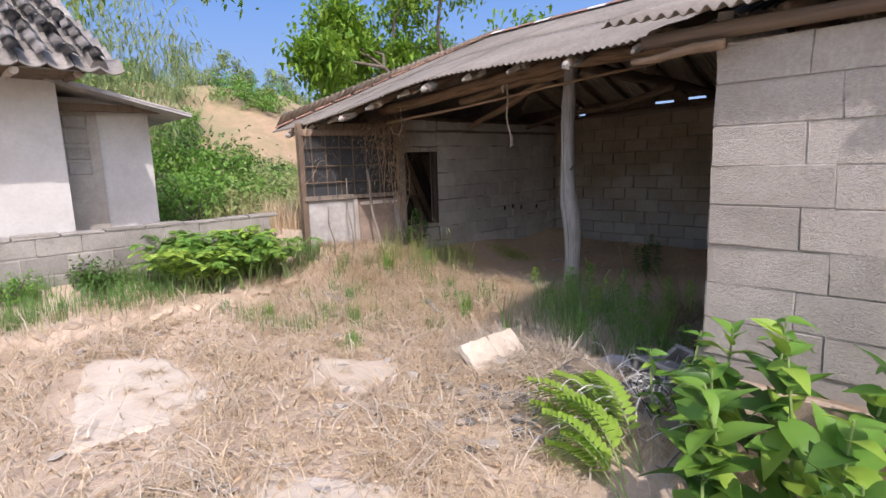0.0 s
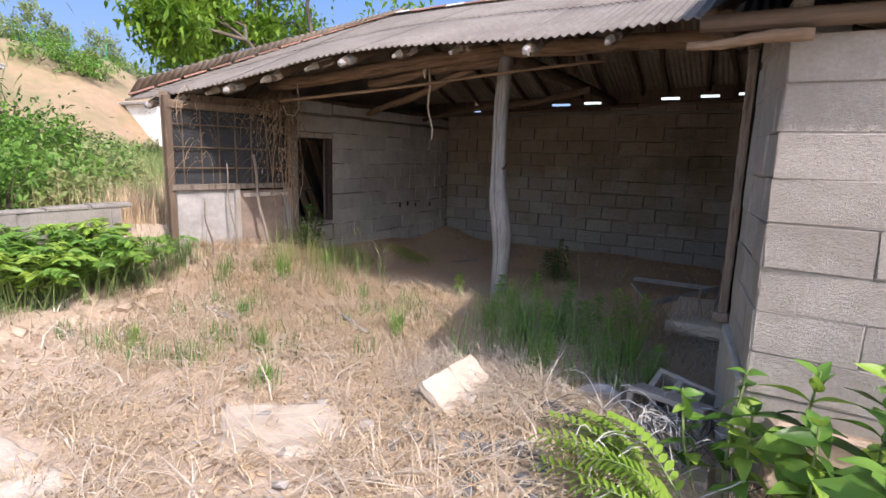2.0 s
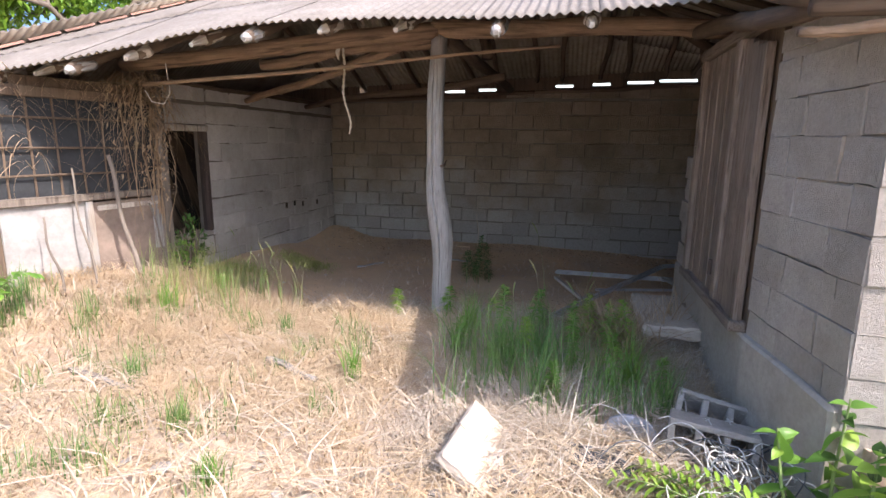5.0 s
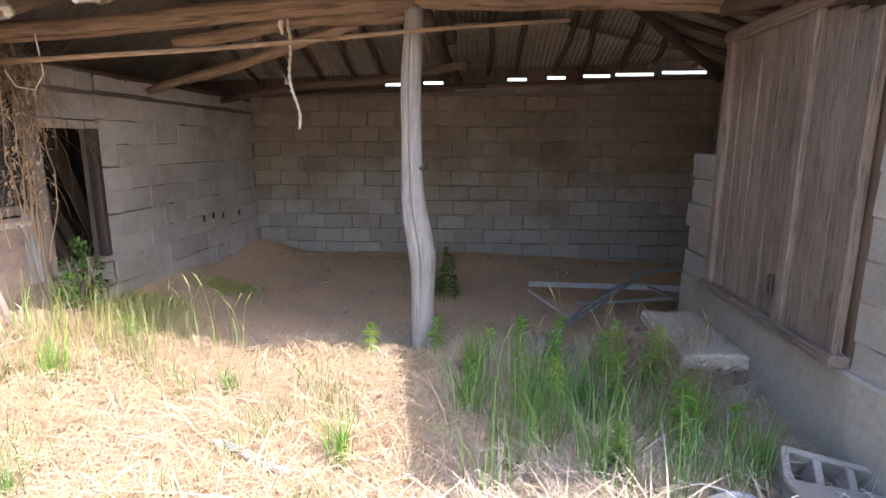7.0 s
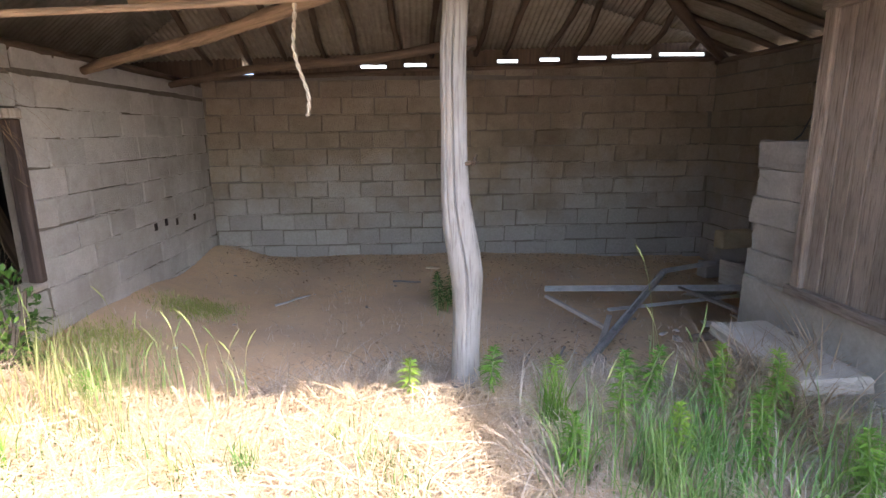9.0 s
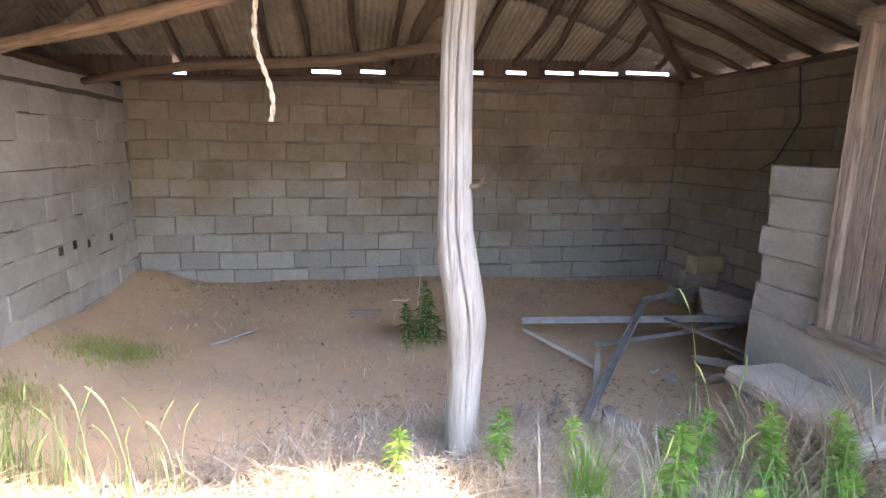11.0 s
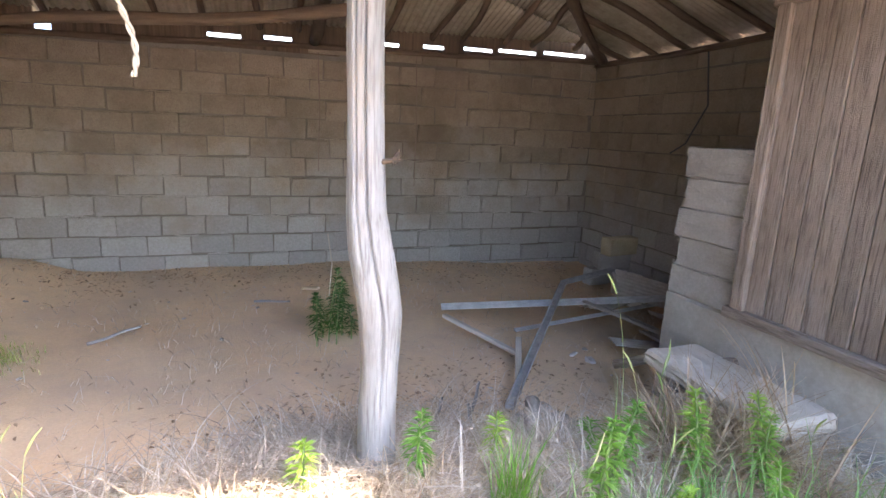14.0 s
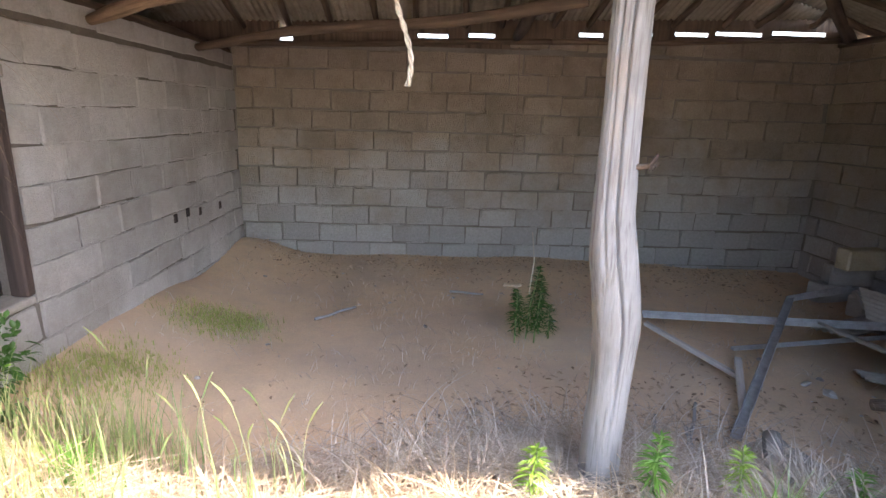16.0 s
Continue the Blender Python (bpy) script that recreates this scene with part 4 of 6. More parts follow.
CHIP = [stone_mesh("chip", M_STONE, 60 + k, 0.35) for k in range(4)]


def scatter_stones(kinds, spots, sizes, group, label, sink=0.3, name="stone"):
    for (x, y), s in zip(spots, sizes):
        ob = new(name, kinds[sr.integers(len(kinds))])
        ob.matrix_basis = Matrix.LocRotScale((x, y, ground_z(x, y) + s * 0.25 * (1 - sink)), Euler(sr.uniform(-0.4, 0.4, 3) * [1, 1, 8]), (s, s * sr.uniform(0.6, 1), s * sr.uniform(0.6, 1)))
        tagged(ob, label, "stone", group)


for k in range(26):
    x, y = sr.uniform(-1.22, -0.95), sr.uniform(4.6, 5.35)
    s = sr.uniform(0.07, 0.15)
    ob = piece("rubble", DARK[k % 4], step)
    ob.matrix_basis = Matrix.LocRotScale((x, y, 0.12 + 0.16 * sr.random()), Euler(sr.uniform(-1, 1, 3)), (s, s, s))
scatter_stones(DARK, sr.normal([-1.75, 2.65], [0.22, 0.20], (46, 2)), sr.uniform(0.04, 0.13, 46), "dark rubble heap", "dark grey broken stone in the rubble heap")
scatter_stones(PALE, sr.normal([-2.05, 2.7], [0.35, 0.30], (24, 2)), sr.uniform(0.05, 0.16, 24), "pale rubble", "pale broken stone lying in dry grass")
spots = np.stack([sr.uniform(-5.0, -1.8, 150), sr.uniform(0.6, 3.6, 150)], -1)
spots = spots[((spots[:, 0] + 3.72) / 0.95) ** 2 + ((spots[:, 1] - 1.18) / 0.55) ** 2 > 1]
scatter_stones(CHIP, spots, sr.uniform(0.03, 0.12, len(spots)), "scattered chips", "flat pale stone chip on the dry earth")
LEDGE = [stone_mesh("ledge_stone", M_LEDGE, 80 + k, 0.5) for k in range(4)]
scatter_stones(LEDGE, np.stack([-5.42 + 0.07 * sr.normal(size=20), np.linspace(0.9, 3.35, 20)], -1), sr.uniform(0.14, 0.26, 20), "bed edging stones", "earth-covered stone edging the raised bed", 1.1)
scatter_stones(PALE, [(-1.05, 6.2), (-1.1, 6.35), (-0.95, 6.42), (-4.74, 6.75), (-3.62, 7.1), (-1.25, 4.4), (-4.2, 7.6), (-5.0, 6.2), (-1.2, 6.7)], [0.11, 0.09, 0.06, 0.05, 0.06, 0.1, 0.04, 0.05, 0.06], "pebbles on the floor", "small pale stone on the earth floor")
scatter_stones(CHIP, np.stack([sr.uniform(-5.4, -0.5, 58), sr.uniform(5.3, 8.8, 58)], -1), sr.uniform(0.016, 0.045, 58), "crumbs on the floor", "crumb of mortar on the earth floor")


def slab_patch(name, corners, h, mat, label):
    """A worn flush slab: a fine fan of rings with a ragged rim that dips under the soil."""
    bm = bmesh.new()
    rim = []
    for k in range(len(corners)):
        a, b = Vector(corners[k]), Vector(corners[(k + 1) % len(corners)])
        for j in range(14):
            rim.append(a.lerp(b, j / 14))
    c = sum(rim, Vector((0, 0))) / len(rim)
    rings = []
    wear = 0.03 * np.array([math.sin(1.7 * k) + math.sin(0.61 * k + 1) for k in range(len(rim))])
    for f in (1.04, 1.0, 0.94, 0.85, 0.7, 0.55, 0.4, 0.2):
        ring = []
        for p, d in zip(rim, wear):
            q = c + (p - c) * f * (1 + float(d) * (f > 0.9))
            ring.append(bm.verts.new((q.x, q.y, ground_z(q.x, q.y) + (-0.03 if f > 1.01 else h * (0.35 if f == 1.0 else 1.0)) + (0.003 * float(lumps(q.x, q.y, 7)) if f < 1 else 0))))
        rings.append(ring)
    for a, b in zip(rings, rings[1:]):
        for k in range(len(rim)):
            bm.faces.new((a[k], a[(k + 1) % len(rim)], b[(k + 1) % len(rim)], b[k]))
    bm.faces.new(rings[-1])
    bmesh.ops.recalc_face_normals(bm, faces=bm.faces)
    if sum(f.normal.z for f in bm.faces) < 0:
        bmesh.ops.reverse_faces(bm, faces=bm.faces)
    return tagged(part(name, bm, mat, shade=True), label, "slab")


slab_patch("cement_patch", [(-4.70, 1.08), (-4.25, 1.55), (-3.32, 1.56), (-3.08, 1.2), (-3.08, 0.72)], 0.024, M_CEMENT, "worn pale cement slab set flush in the yard")
slab_patch("cement_patch", [(-3.3, 2.35), (-2.75, 2.75), (-2.4, 2.3), (-2.9, 2.0)], 0.02, M_CEMENT, "small broken cement patch in the yard")
slab_patch("cement_patch", [(-2.2, 1.35), (-1.6, 1.75), (-1.3, 1.35), (-1.8, 1.0)], 0.02, M_CEMENT, "broken cement patch under dry straw")
slab_patch("cement_patch", [(-2.3, 5.45), (-1.7, 5.75), (-1.6, 5.3), (-2.1, 5.15)], 0.016, M_PLASTER, "spilled grey cement crust on the floor")

broken = thing("broken_slab", "pale cracked concrete slab tilted in the dry grass", "slab")
along, across = Vector((0.146, 0.989, 0.034)).normalized(), Vector((0.15, -0.07, -0.13))
across = (across - along * across.dot(along)).normalized()
broken.matrix_basis = Matrix.Translation((-2.18, 3.10, 0.215)) @ Matrix((along, across, along.cross(across))).transposed().to_4x4()
if broken.matrix_basis.col[2].z < 0:
    broken.matrix_basis = Matrix.Translation((-2.18, 3.10, 0.215)) @ Matrix((along, -across, -along.cross(across))).transposed().to_4x4()
part("half", box(-0.24, -0.004, -0.13, 0.13, -0.03, 0.03, 0.006, cut=4, wob=0.004), M_CEMENT, broken)
part("half", box(0.004, 0.24, -0.125, 0.135, -0.03, 0.028, 0.006, cut=4, wob=0.004), M_CEMENT, broken)
scatter_stones(PALE, [(-2.28, 3.05), (-2.1, 3.2), (-2.2, 2.95), (-2.12, 3.05)], [0.2, 0.18, 0.16, 0.2], "pale rubble", "pale broken stone lying in dry grass")


def hollow_block(m, label):
    """A hollow concrete block, lying with its cells up."""
    ob = tagged(new("hollow_block"), label, "concrete block", "loose blocks by the wall")
    ob.matrix_basis = m
    for y in (-0.08, 0.08):
        part("side_web", box(-0.195, 0.195, y - 0.015, y + 0.015, -0.095, 0.095, 0.006), M_BLOCK_SUN, ob)
    for x in (-0.18, -0.06, 0.06, 0.18):
        part("cross_web", box(x - 0.016, x + 0.016, -0.064, 0.064, -0.092, 0.092, 0.004), M_BLOCK_SUN, ob)
    return ob


def gz(x, y, d):
    return ground_z(x, y) + d


hollow_block(pose(-1.09, 3.42, gz(-1.09, 3.42, 0.10), 78, 2, -12), "pale hollow concrete block lying on its side")
hollow_block(pose(-1.02, 3.66, gz(-1.02, 3.66, 0.09), 28, 8, -14), "pale hollow concrete block among wires")
flat = tagged(part("broken_slab", box(-1.22, -0.86, 2.93, 3.12, gz(-1.0, 3.0, 0.0), gz(-1.0, 3.0, 0.055), 0.008, cut=4, wob=0.006), M_CEMENT), "flat pale concrete fragment on the heap", "slab")
basin = thing("basin", "chipped grey plastic basin tipped in dry grass", "basin", -1.62, 3.42, gz(-1.62, 3.42, 0.06))
bm = bmesh.new()
prof = [(0.0, 0.0), (0.08, 0.0), (0.12, 0.07), (0.13, 0.078), (0.122, 0.066), (0.083, 0.010), (0.0, 0.010)]
rings = [[bm.verts.new((r * math.cos(a), r * math.sin(a), z)) for a in [2 * math.pi * k / 20 for k in range(20)]] for r, z in prof[1:-1]]
for a, b in zip(rings, rings[1:]):
    for k in range(20):
        bm.faces.new((a[k], a[(k + 1) % 20], b[(k + 1) % 20], b[k]))
bm.faces.new(rings[0][::-1]), bm.faces.new(rings[-1])
part("bowl", bm, M_ENAMEL, basin, shade=True)
basin.matrix_basis = pose(-1.46, 3.44, gz(-1.46, 3.44, 0.02), 12, -10, 20)
scrap = tagged(part("plastic_scrap", box(-1.75, -1.45, 3.12, 3.32, gz(-1.6, 3.2, 0.0), gz(-1.6, 3.2, 0.07), 0.02, cut=3, wob=0.02), M_DARKPLASTIC), "crumpled dark plastic scrap under the wires", "scrap")
wires = thing("wire_tangle", "tangle of pale grey wires heaped by the wall", "wire")
wr = np.random.default_rng(9)
for k in range(36):
    c = np.array([-0.98 + wr.normal(0, 0.12), 3.16 + wr.normal(0, 0.14)])
    pts, ang, p = [], wr.uniform(0, 6.28), c.copy()
    bend = wr.normal(0, 0.28)
    for j in range(16):
        pts.append((p[0], p[1], gz(p[0], p[1], 0.05 + 0.15 * abs(math.sin(j * 0.32 + k)) + 0.012 * wr.random())))
        ang += bend + wr.normal(0, 0.18)
        p = p + 0.042 * np.array([math.cos(ang), math.sin(ang)])
    part("wire", tube(pts, 0.003, 4, cap=False), M_WIRE if k % 4 else M_DARKPLASTIC, wires, shade=True)

# ---- scrap pile at the back ----
def channel(a, b, w, h, mat, parent, name="section"):
    a, b = Vector(a), Vector(b)
    n = (b - a).length
    bm = box(-w / 2, w / 2, -h / 2, -h / 2 + 0.004, 0, n)
    for s in (-1, 1):
        box(s * w / 2 - 0.004 if s > 0 else -w / 2, w / 2 if s > 0 else -w / 2 + 0.004, -h / 2 + 0.004, h / 2, 0, n, bm=bm)
    ob = part(name, bm, mat, parent)
    ob.matrix_basis = Matrix.LocRotScale(a, (b - a).to_track_quat("Z", "Y"), None)
    return ob


frame_scrap = thing("bent_frame", "bent grey metal frame dumped on the floor", "scrap metal")
channel((-2.0, 5.62, 0.03), (-0.75, 7.12, 0.28), 0.055, 0.03, M_ALU, frame_scrap)
channel((-0.75, 7.12, 0.28), (-0.02, 7.38, 0.30), 0.055, 0.03, M_ALU, frame_scrap)
channel((-0.02, 7.38, 0.30), (-0.1, 7.05, 0.16), 0.05, 0.03, M_ALU, frame_scrap)
channel((-0.1, 7.05, 0.16), (0.35, 6.75, 0.12), 0.05, 0.03, M_ALU, frame_scrap)
long_bar = thing("metal_channel", "long dull metal channel lying across the scrap", "scrap metal")
channel((-1.93, 7.07, 0.15), (0.12, 6.55, 0.26), 0.075, 0.035, M_ALU, long_bar)
channel((-1.5, 6.56, 0.10), (0.0, 6.72, 0.16), 0.035, 0.02, M_ALU, long_bar)
tagged(part("batten", box(-0.02, 0.02, -0.015, 0.015, 0, 0.78, 0.003), M_POLEEND), "grey timber batten on the floor", "batten").matrix_basis = Matrix.LocRotScale((-1.93, 7.0, 0.1), (Vector((-1.62, 6.35, 0.03)) - Vector((-1.93, 7.0, 0.1))).to_track_quat("Z", "Y"), None)
tagged(part("batten", box(-0.022, 0.022, -0.015, 0.015, 0, 0.72, 0.003), M_POLEEND), "grey timber batten propping the bent frame", "batten").matrix_basis = Matrix.LocRotScale((-1.86, 5.78, 0.02), (Vector((-1.50, 6.50, 0.1)) - Vector((-1.86, 5.78, 0.02))).to_track_quat("Z", "Y"), None)
for k, (x, y, z, rx, ry, rz, w, n) in enumerate([(-0.45, 6.45, 0.12, 10, 18, 35, 0.40, 0.85), (-0.22, 6.22, 0.16, -14, 24, -25, 0.34, 0.6), (0.0, 6.8, 0.24, 14, -18, 60, 0.40, 0.7), (-0.42, 6.02, 0.08, 6, 16, 12, 0.32, 0.5), (-0.15, 7.0, 0.14, -8, 10, 100, 0.36, 0.8), (-0.6, 6.2, 0.05, 3, 6, 70, 0.25, 0.45)]):
    v, f = corrugated(-w / 2, w / 2, lambda s, n=n: np.full_like(s, -n / 2), lambda s, n=n: np.full_like(s, n / 2), lambda X, Y: 0 * X, rows=3)
    ob = piece("sheet_scrap", mesh_from("sheet_scrap", v, f, M_PLASTER, True), None, pose(x, y, z, rx, ry, rz))
    tagged(ob, "broken piece of corrugated cement sheet", "roof scrap", "sheet scraps")
for k, (x, y, z, t, mat) in enumerate([(0.35, 8.1, 0.02, 10, M_BLOCK), (0.42, 7.7, 0.02, 20, M_BLOCK), (0.42, 8.0, 0.22, -8, M_BLOCK), (0.36, 7.82, 0.42, 5, M_YELLOWBLOCK), (0.3, 7.35, 0.02, 40, M_BLOCK)]):
    ob = part("loose_block", box(-0.195, 0.195, -0.075, 0.075, 0, 0.19, 0.012, cut=2, wob=0.005), mat)
    ob.matrix_basis = pose(x, y, z - 0.08, 0, 0, t)
    tagged(ob, "yellowed loose concrete block on the stack" if mat is M_YELLOWBLOCK else "loose grey concrete block by the end wall", "concrete block", "stacked loose blocks")
stub = tagged(part("pipe_stub", tube([(-2.12, 5.16, gz(-2.1, 5.2, 0.03)), (-2.05, 5.26, gz(-2.1, 5.3, 0.10)), (-1.98, 5.40, gz(-2, 5.4, 0.19))], [0.045, 0.042, 0.040], 12, lump=0.03), M_PLASTER, shade=True), "short grey cement pipe stub lying on the floor", "pipe")
for k, (a, b) in enumerate([((-2.25, 5.6), (-2.05, 5.95)), ((-2.2, 5.75), (-2.28, 5.5)), ((-2.5, 5.5), (-2.35, 5.8)), ((-3.4, 7.9), (-3.1, 7.8)), ((-4.5, 7.2), (-4.2, 7.4)), ((-1.4, 5.2), (-0.95, 5.65))]):
    tagged(pole("stick", (a[0], a[1], gz(a[0], a[1], 0.02)), (b[0], b[1], gz(b[0], b[1], 0.05)), 0.012, 0.009, M_POST, bend=0.006), "short dry stick on the earth floor", "stick", "floor sticks")
tagged(pole("board_scrap", (-1.2, 5.75, 0.15), (-0.85, 5.1, 0.43), 0.03, 0.03, M_PLANK), "brown scrap of wood leaning on the step", "stick")
plaster_fall = tagged(pole("fallen_branch", (-3.75, 3.85, 0.18), (-3.3, 3.66, 0.17), 0.024, 0.02, M_POST, bend=0.012), "pale split branch lying in the straw", "branch")
tagged(pole("fallen_branch", (-4.9, 3.4, gz(-4.9, 3.4, 0.03)), (-4.2, 3.25, gz(-4.2, 3.25, 0.03)), 0.02, 0.016, M_POST, bend=0.012), "pale dead branch lying in the yard", "branch")
rusty_rod = tagged(part("rusty_rod", tube([(-2.72, 8.92, 2.3), (-2.71, 8.915, 1.8), (-2.73, 8.915, 1.1)], 0.006, 5), M_RUST), "thin rusty rod hanging down the block wall", "rod")
tagged(part("rusty_rod", tube([(-1.68, 8.92, 2.35), (-1.66, 8.915, 1.6), (-1.67, 8.915, 0.95)], 0.005, 5), M_RUST), "thin rusty rod hanging down the block wall", "rod")
tagged(part("hanging_cable", tube([(0.60, 7.2, 2.42), (0.59, 7.1, 1.9), (0.58, 7.3, 1.55), (0.59, 7.5, 1.45)], 0.008, 5), M_DARKPLASTIC), "dark cable looping down the end wall", "cable")

# ---- low wall, old house, distance ----
low_wall = core("low_wall", [(-6.62, -6.47, -4.0, 3.58, 0.0, 0.92)], M_GARDEN, "low weathered block garden wall", "garden wall")
old_house = thing("old_house", "whitewashed old house with a dark clay tile roof", "house", -7.0, 0, 0)


def hpart(name, b, mat, label="", parent=None, bevel=0.0):
    return part(name, box(*b, bevel), mat, parent or old_house, label)


hpart("wall", (-2.6, 0, -4.5, 1.52, 0.2, 2.95), M_WHITEWASH)
hpart("side_wall", (-2.6, -0.45, 1.52, 2.52, 0.2, 2.45), M_WHITEWASH)
hpart("recess", (-0.46, -0.42, 1.53, 1.95, 0.3, 2.4), M_PLASTER, "grey cement patch by the corner")
for k in range(4):
    hpart("patch_block", (-0.43, -0.405, 1.60, 1.84, 1.55 + 0.18 * k, 1.70 + 0.18 * k), M_BLOCK_SUN, "", None, 0.01)
hpart("base_course", (-0.02, 0.012, -4.5, 0.55, 0.2, 0.95), M_PLASTER, "grey cement base")
hpart("eave_board", (-0.25, 0.78, -4.5, 1.68, 2.56, 2.61), M_RAFTER)
rb = part("lean_roof", box(-2.2, 0.12, 1.45, 2.95, -0.025, 0.025, 0.004, cut=2, wob=0.006), M_TIN, old_house, "sagging flat sheet roof with a blue top")
rb.matrix_basis = pose(0, 0.0, 2.93, -13.5, 0, 0)
bl = part("blue_sheet", box(-1.6, -0.1, 1.5, 2.2, 0.028, 0.05, 0.004), M_BLUE, old_house, "sky blue painted sheet")
bl.matrix_basis = pose(0, 0.0, 2.93, -13.5, 0, 0)
hpart("lean_beam", (-0.3, -0.2, 1.5, 2.8, 2.28, 2.36), M_RAFTER)
v, f = corrugated(0, 0.22, lambda s: np.full_like(s, 0.0), lambda s: np.full_like(s, 0.30), lambda X, Y: 0 * X, rows=2, amp=0.0, thick=0.02)
X = v[:, 0]
v[:, 2] += -0.05 * np.sin(np.pi * X / 0.22) - 0.02 * np.cos(v[:, 1] * 9)
TILE = mesh_from("roof_tile", v, f, M_TILE, True)
v2 = v.copy()
v2[:, 0] = v2[:, 0] * 0.6
v2[:, 2] = 0.045 + 0.05 * np.sin(np.pi * X / 0.22) - (v2[:, 2] < -0.5)
CAP = mesh_from("cap_tile", v2, f, M_TILE, True)
v, f = corrugated(-4.6, 1.75, lambda s: np.full_like(s, 0.8), lambda s: np.full_like(s, -2.6), lambda X, Y: 2.56 + (0.8 - Y) * 0.57, rows=2, amp=0.0)
deck = piece("roof_deck", mesh_from("roof_deck", v[:, [1, 0, 2]], f[:, ::-1], M_TILE), old_house)
tr = np.random.default_rng(12)
for row in range(9):
    for col in range(16):
        y = 1.78 - 0.215 * col - 0.03 * row
        m = pose(0.88 - 0.235 * row, y, 2.62 + 0.135 * row, 0, 0, 90) @ pose(0, 0, 0, 29 + tr.uniform(-3, 3), tr.uniform(-4, 4), tr.uniform(-4, 4))
        piece("roof_tile", TILE, deck, m)
        if (row + col) % 1 == 0:
            piece("cap_tile", CAP, deck, m @ pose(-0.07, 0, 0.0))
for k in range(7):
    part("tile_edge", tube([(0.82 - 0.3 * k, 1.78, 2.60 + 0.17 * k), (0.56 - 0.3 * k, 1.78, 2.77 + 0.17 * k)], [0.08, 0.07], 8), M_TILE, old_house)
for k in range(6):
    part("eave_pole", tube([(0.78, 1.6 - 0.5 * k, 2.53), (-0.3, 1.6 - 0.5 * k, 2.60)], 0.04, 7), M_POLEEND if k % 2 else M_RAFTER, old_house)

white_house = thing("white_house", "plain white flat-roofed house beyond the shed", "house", -26.1, 17.8, 0)
part("wall", box(-4.7, 0, -1.5, 8.1, 0.3, 3.6, 0.02), M_WHITE, white_house)
part("roof", box(-4.9, 0.2, -1.7, 8.3, 3.6, 3.75, 0.03), M_TIN, white_house)
part("window", box(-0.01, 0.03, 3.2, 4.6, 1.9, 3.0, 0.01), M_DARKPLASTIC, white_house)


def hill_z(x, y):
    d = np.sqrt(((x + 40) / 15) ** 2 + ((y - 13) / 20) ** 2)
    return 0.9 + 5.6 * smooth(1.15, 0.35, d) + 0.35 * lumps(x * 0.5, y * 0.5) * smooth(1.2, 0.8, d) - 2.5 * smooth(1.1, 1.3, d)


bank = tagged(new("sandy_bank", sheet(np.arange(-62, -20, 0.6), np.arange(-14, 42, 0.6), hill_z, M_SAND, "sandy_bank")), "bare orange sandy bank with tufts of green", "bank", kind="structure")
fence = thing("far_fence", "green wire fence on top of the bank", "fence")
for k in range(8):
    y = 6 + 2.0 * k
    x = -37.0
    part("fence_post", tube([(x, y, float(hill_z(x, y)) - 0.2), (x, y, float(hill_z(x, y)) + 1.7)], 0.05, 6), M_FENCE, fence)
    if k < 7:
        for h in (0.4, 0.8, 1.2, 1.6):
            part("fence_wire", tube([(x, y, float(hill_z(x, y)) + h), (x, y + 2, float(hill_z(x, y + 2)) + h)], 0.012, 4), M_FENCE, fence)

# ---- plants ----
PATCHES = [(-3.72, 1.18, 0.82, 0.46), (-2.85, 2.35, 0.35, 0.28), (-1.75, 1.37, 0.35, 0.25)]


def clear_of_patches(x, y, keep, r):
    ok = np.ones(len(x), bool)
    for cx, cy, rx, ry in PATCHES:
        ok &= (((x - cx) / rx) ** 2 + ((y - cy) / ry) ** 2 > 1) | (r.random(len(x)) < keep)
    return ok


def stuff(name, v, f, mat, label, category="grass"):
    return tagged(new(name, mesh_from(name, v, f, mat)), label, category, kind="stuff")


def clumped(r, n, x0, x1, y0, y1, scale=1.0, bias=0.5):
    """Random plan points that bunch together in drifts."""
    x, y = r.uniform(x0, x1, n * 3), r.uniform(y0, y1, n * 3)
    d = 0.5 + 0.5 * lumps(x * 1.3 + 3, y * 1.7, scale) * 0.8 + 0.25 * lumps(x, y, 5.0 * scale)
    ok = r.random(n * 3) < np.clip(d + bias - 0.5, 0.03, 1)
    return x[ok][:n], y[ok][:n]


r = np.random.default_rng(100)
# matted straw over the yard
x, y = clumped(r, 40000, -5.9, -0.4, 0.2, 4.98, 1.0, 0.40)
ok = (y > 3.0) | (r.random(len(x)) < 0.45)
x, y = x[ok], y[ok]
ok = clear_of_patches(x, y, 0.08, r)
x, y = x[ok], y[ok]
n = len(x)
v, f = blades(on_ground(x, y, 0.004 + 0.03 * r.random(n) ** 2), r.uniform(0.08, 0.34, n), r.uniform(0.0022, 0.0065, n), r.uniform(1.40, 1.75, n), curl=0.12, segs=4, seed=101)
stuff("dry_straw", v, f, M_STRAW, "matted pale dry straw over the yard")
# loose straw standing and arching, thicker towards the shed's drip line
x, y = clumped(r, 8500, -5.5, -2.75, 3.2, 5.02, 1.8, 0.35)
n = len(x)
v, f = blades(on_ground(x, y), r.uniform(0.12, 0.42, n), r.uniform(0.002, 0.0045, n), r.uniform(1.5, 3.0, n), curl=0.4, segs=5, seed=102)
stuff("dry_grass", v, f, M_STRAW, "arching yellow dry grass along the shed's drip line")
x, y = clumped(r, 8000, -2.75, -1.0, 2.9, 5.0, 1.6, 0.35)
n = len(x)
v, f = blades(on_ground(x, y), r.uniform(0.12, 0.45, n), r.uniform(0.0018, 0.004, n), r.uniform(1.3, 3.0, n), curl=0.45, segs=5, seed=103)
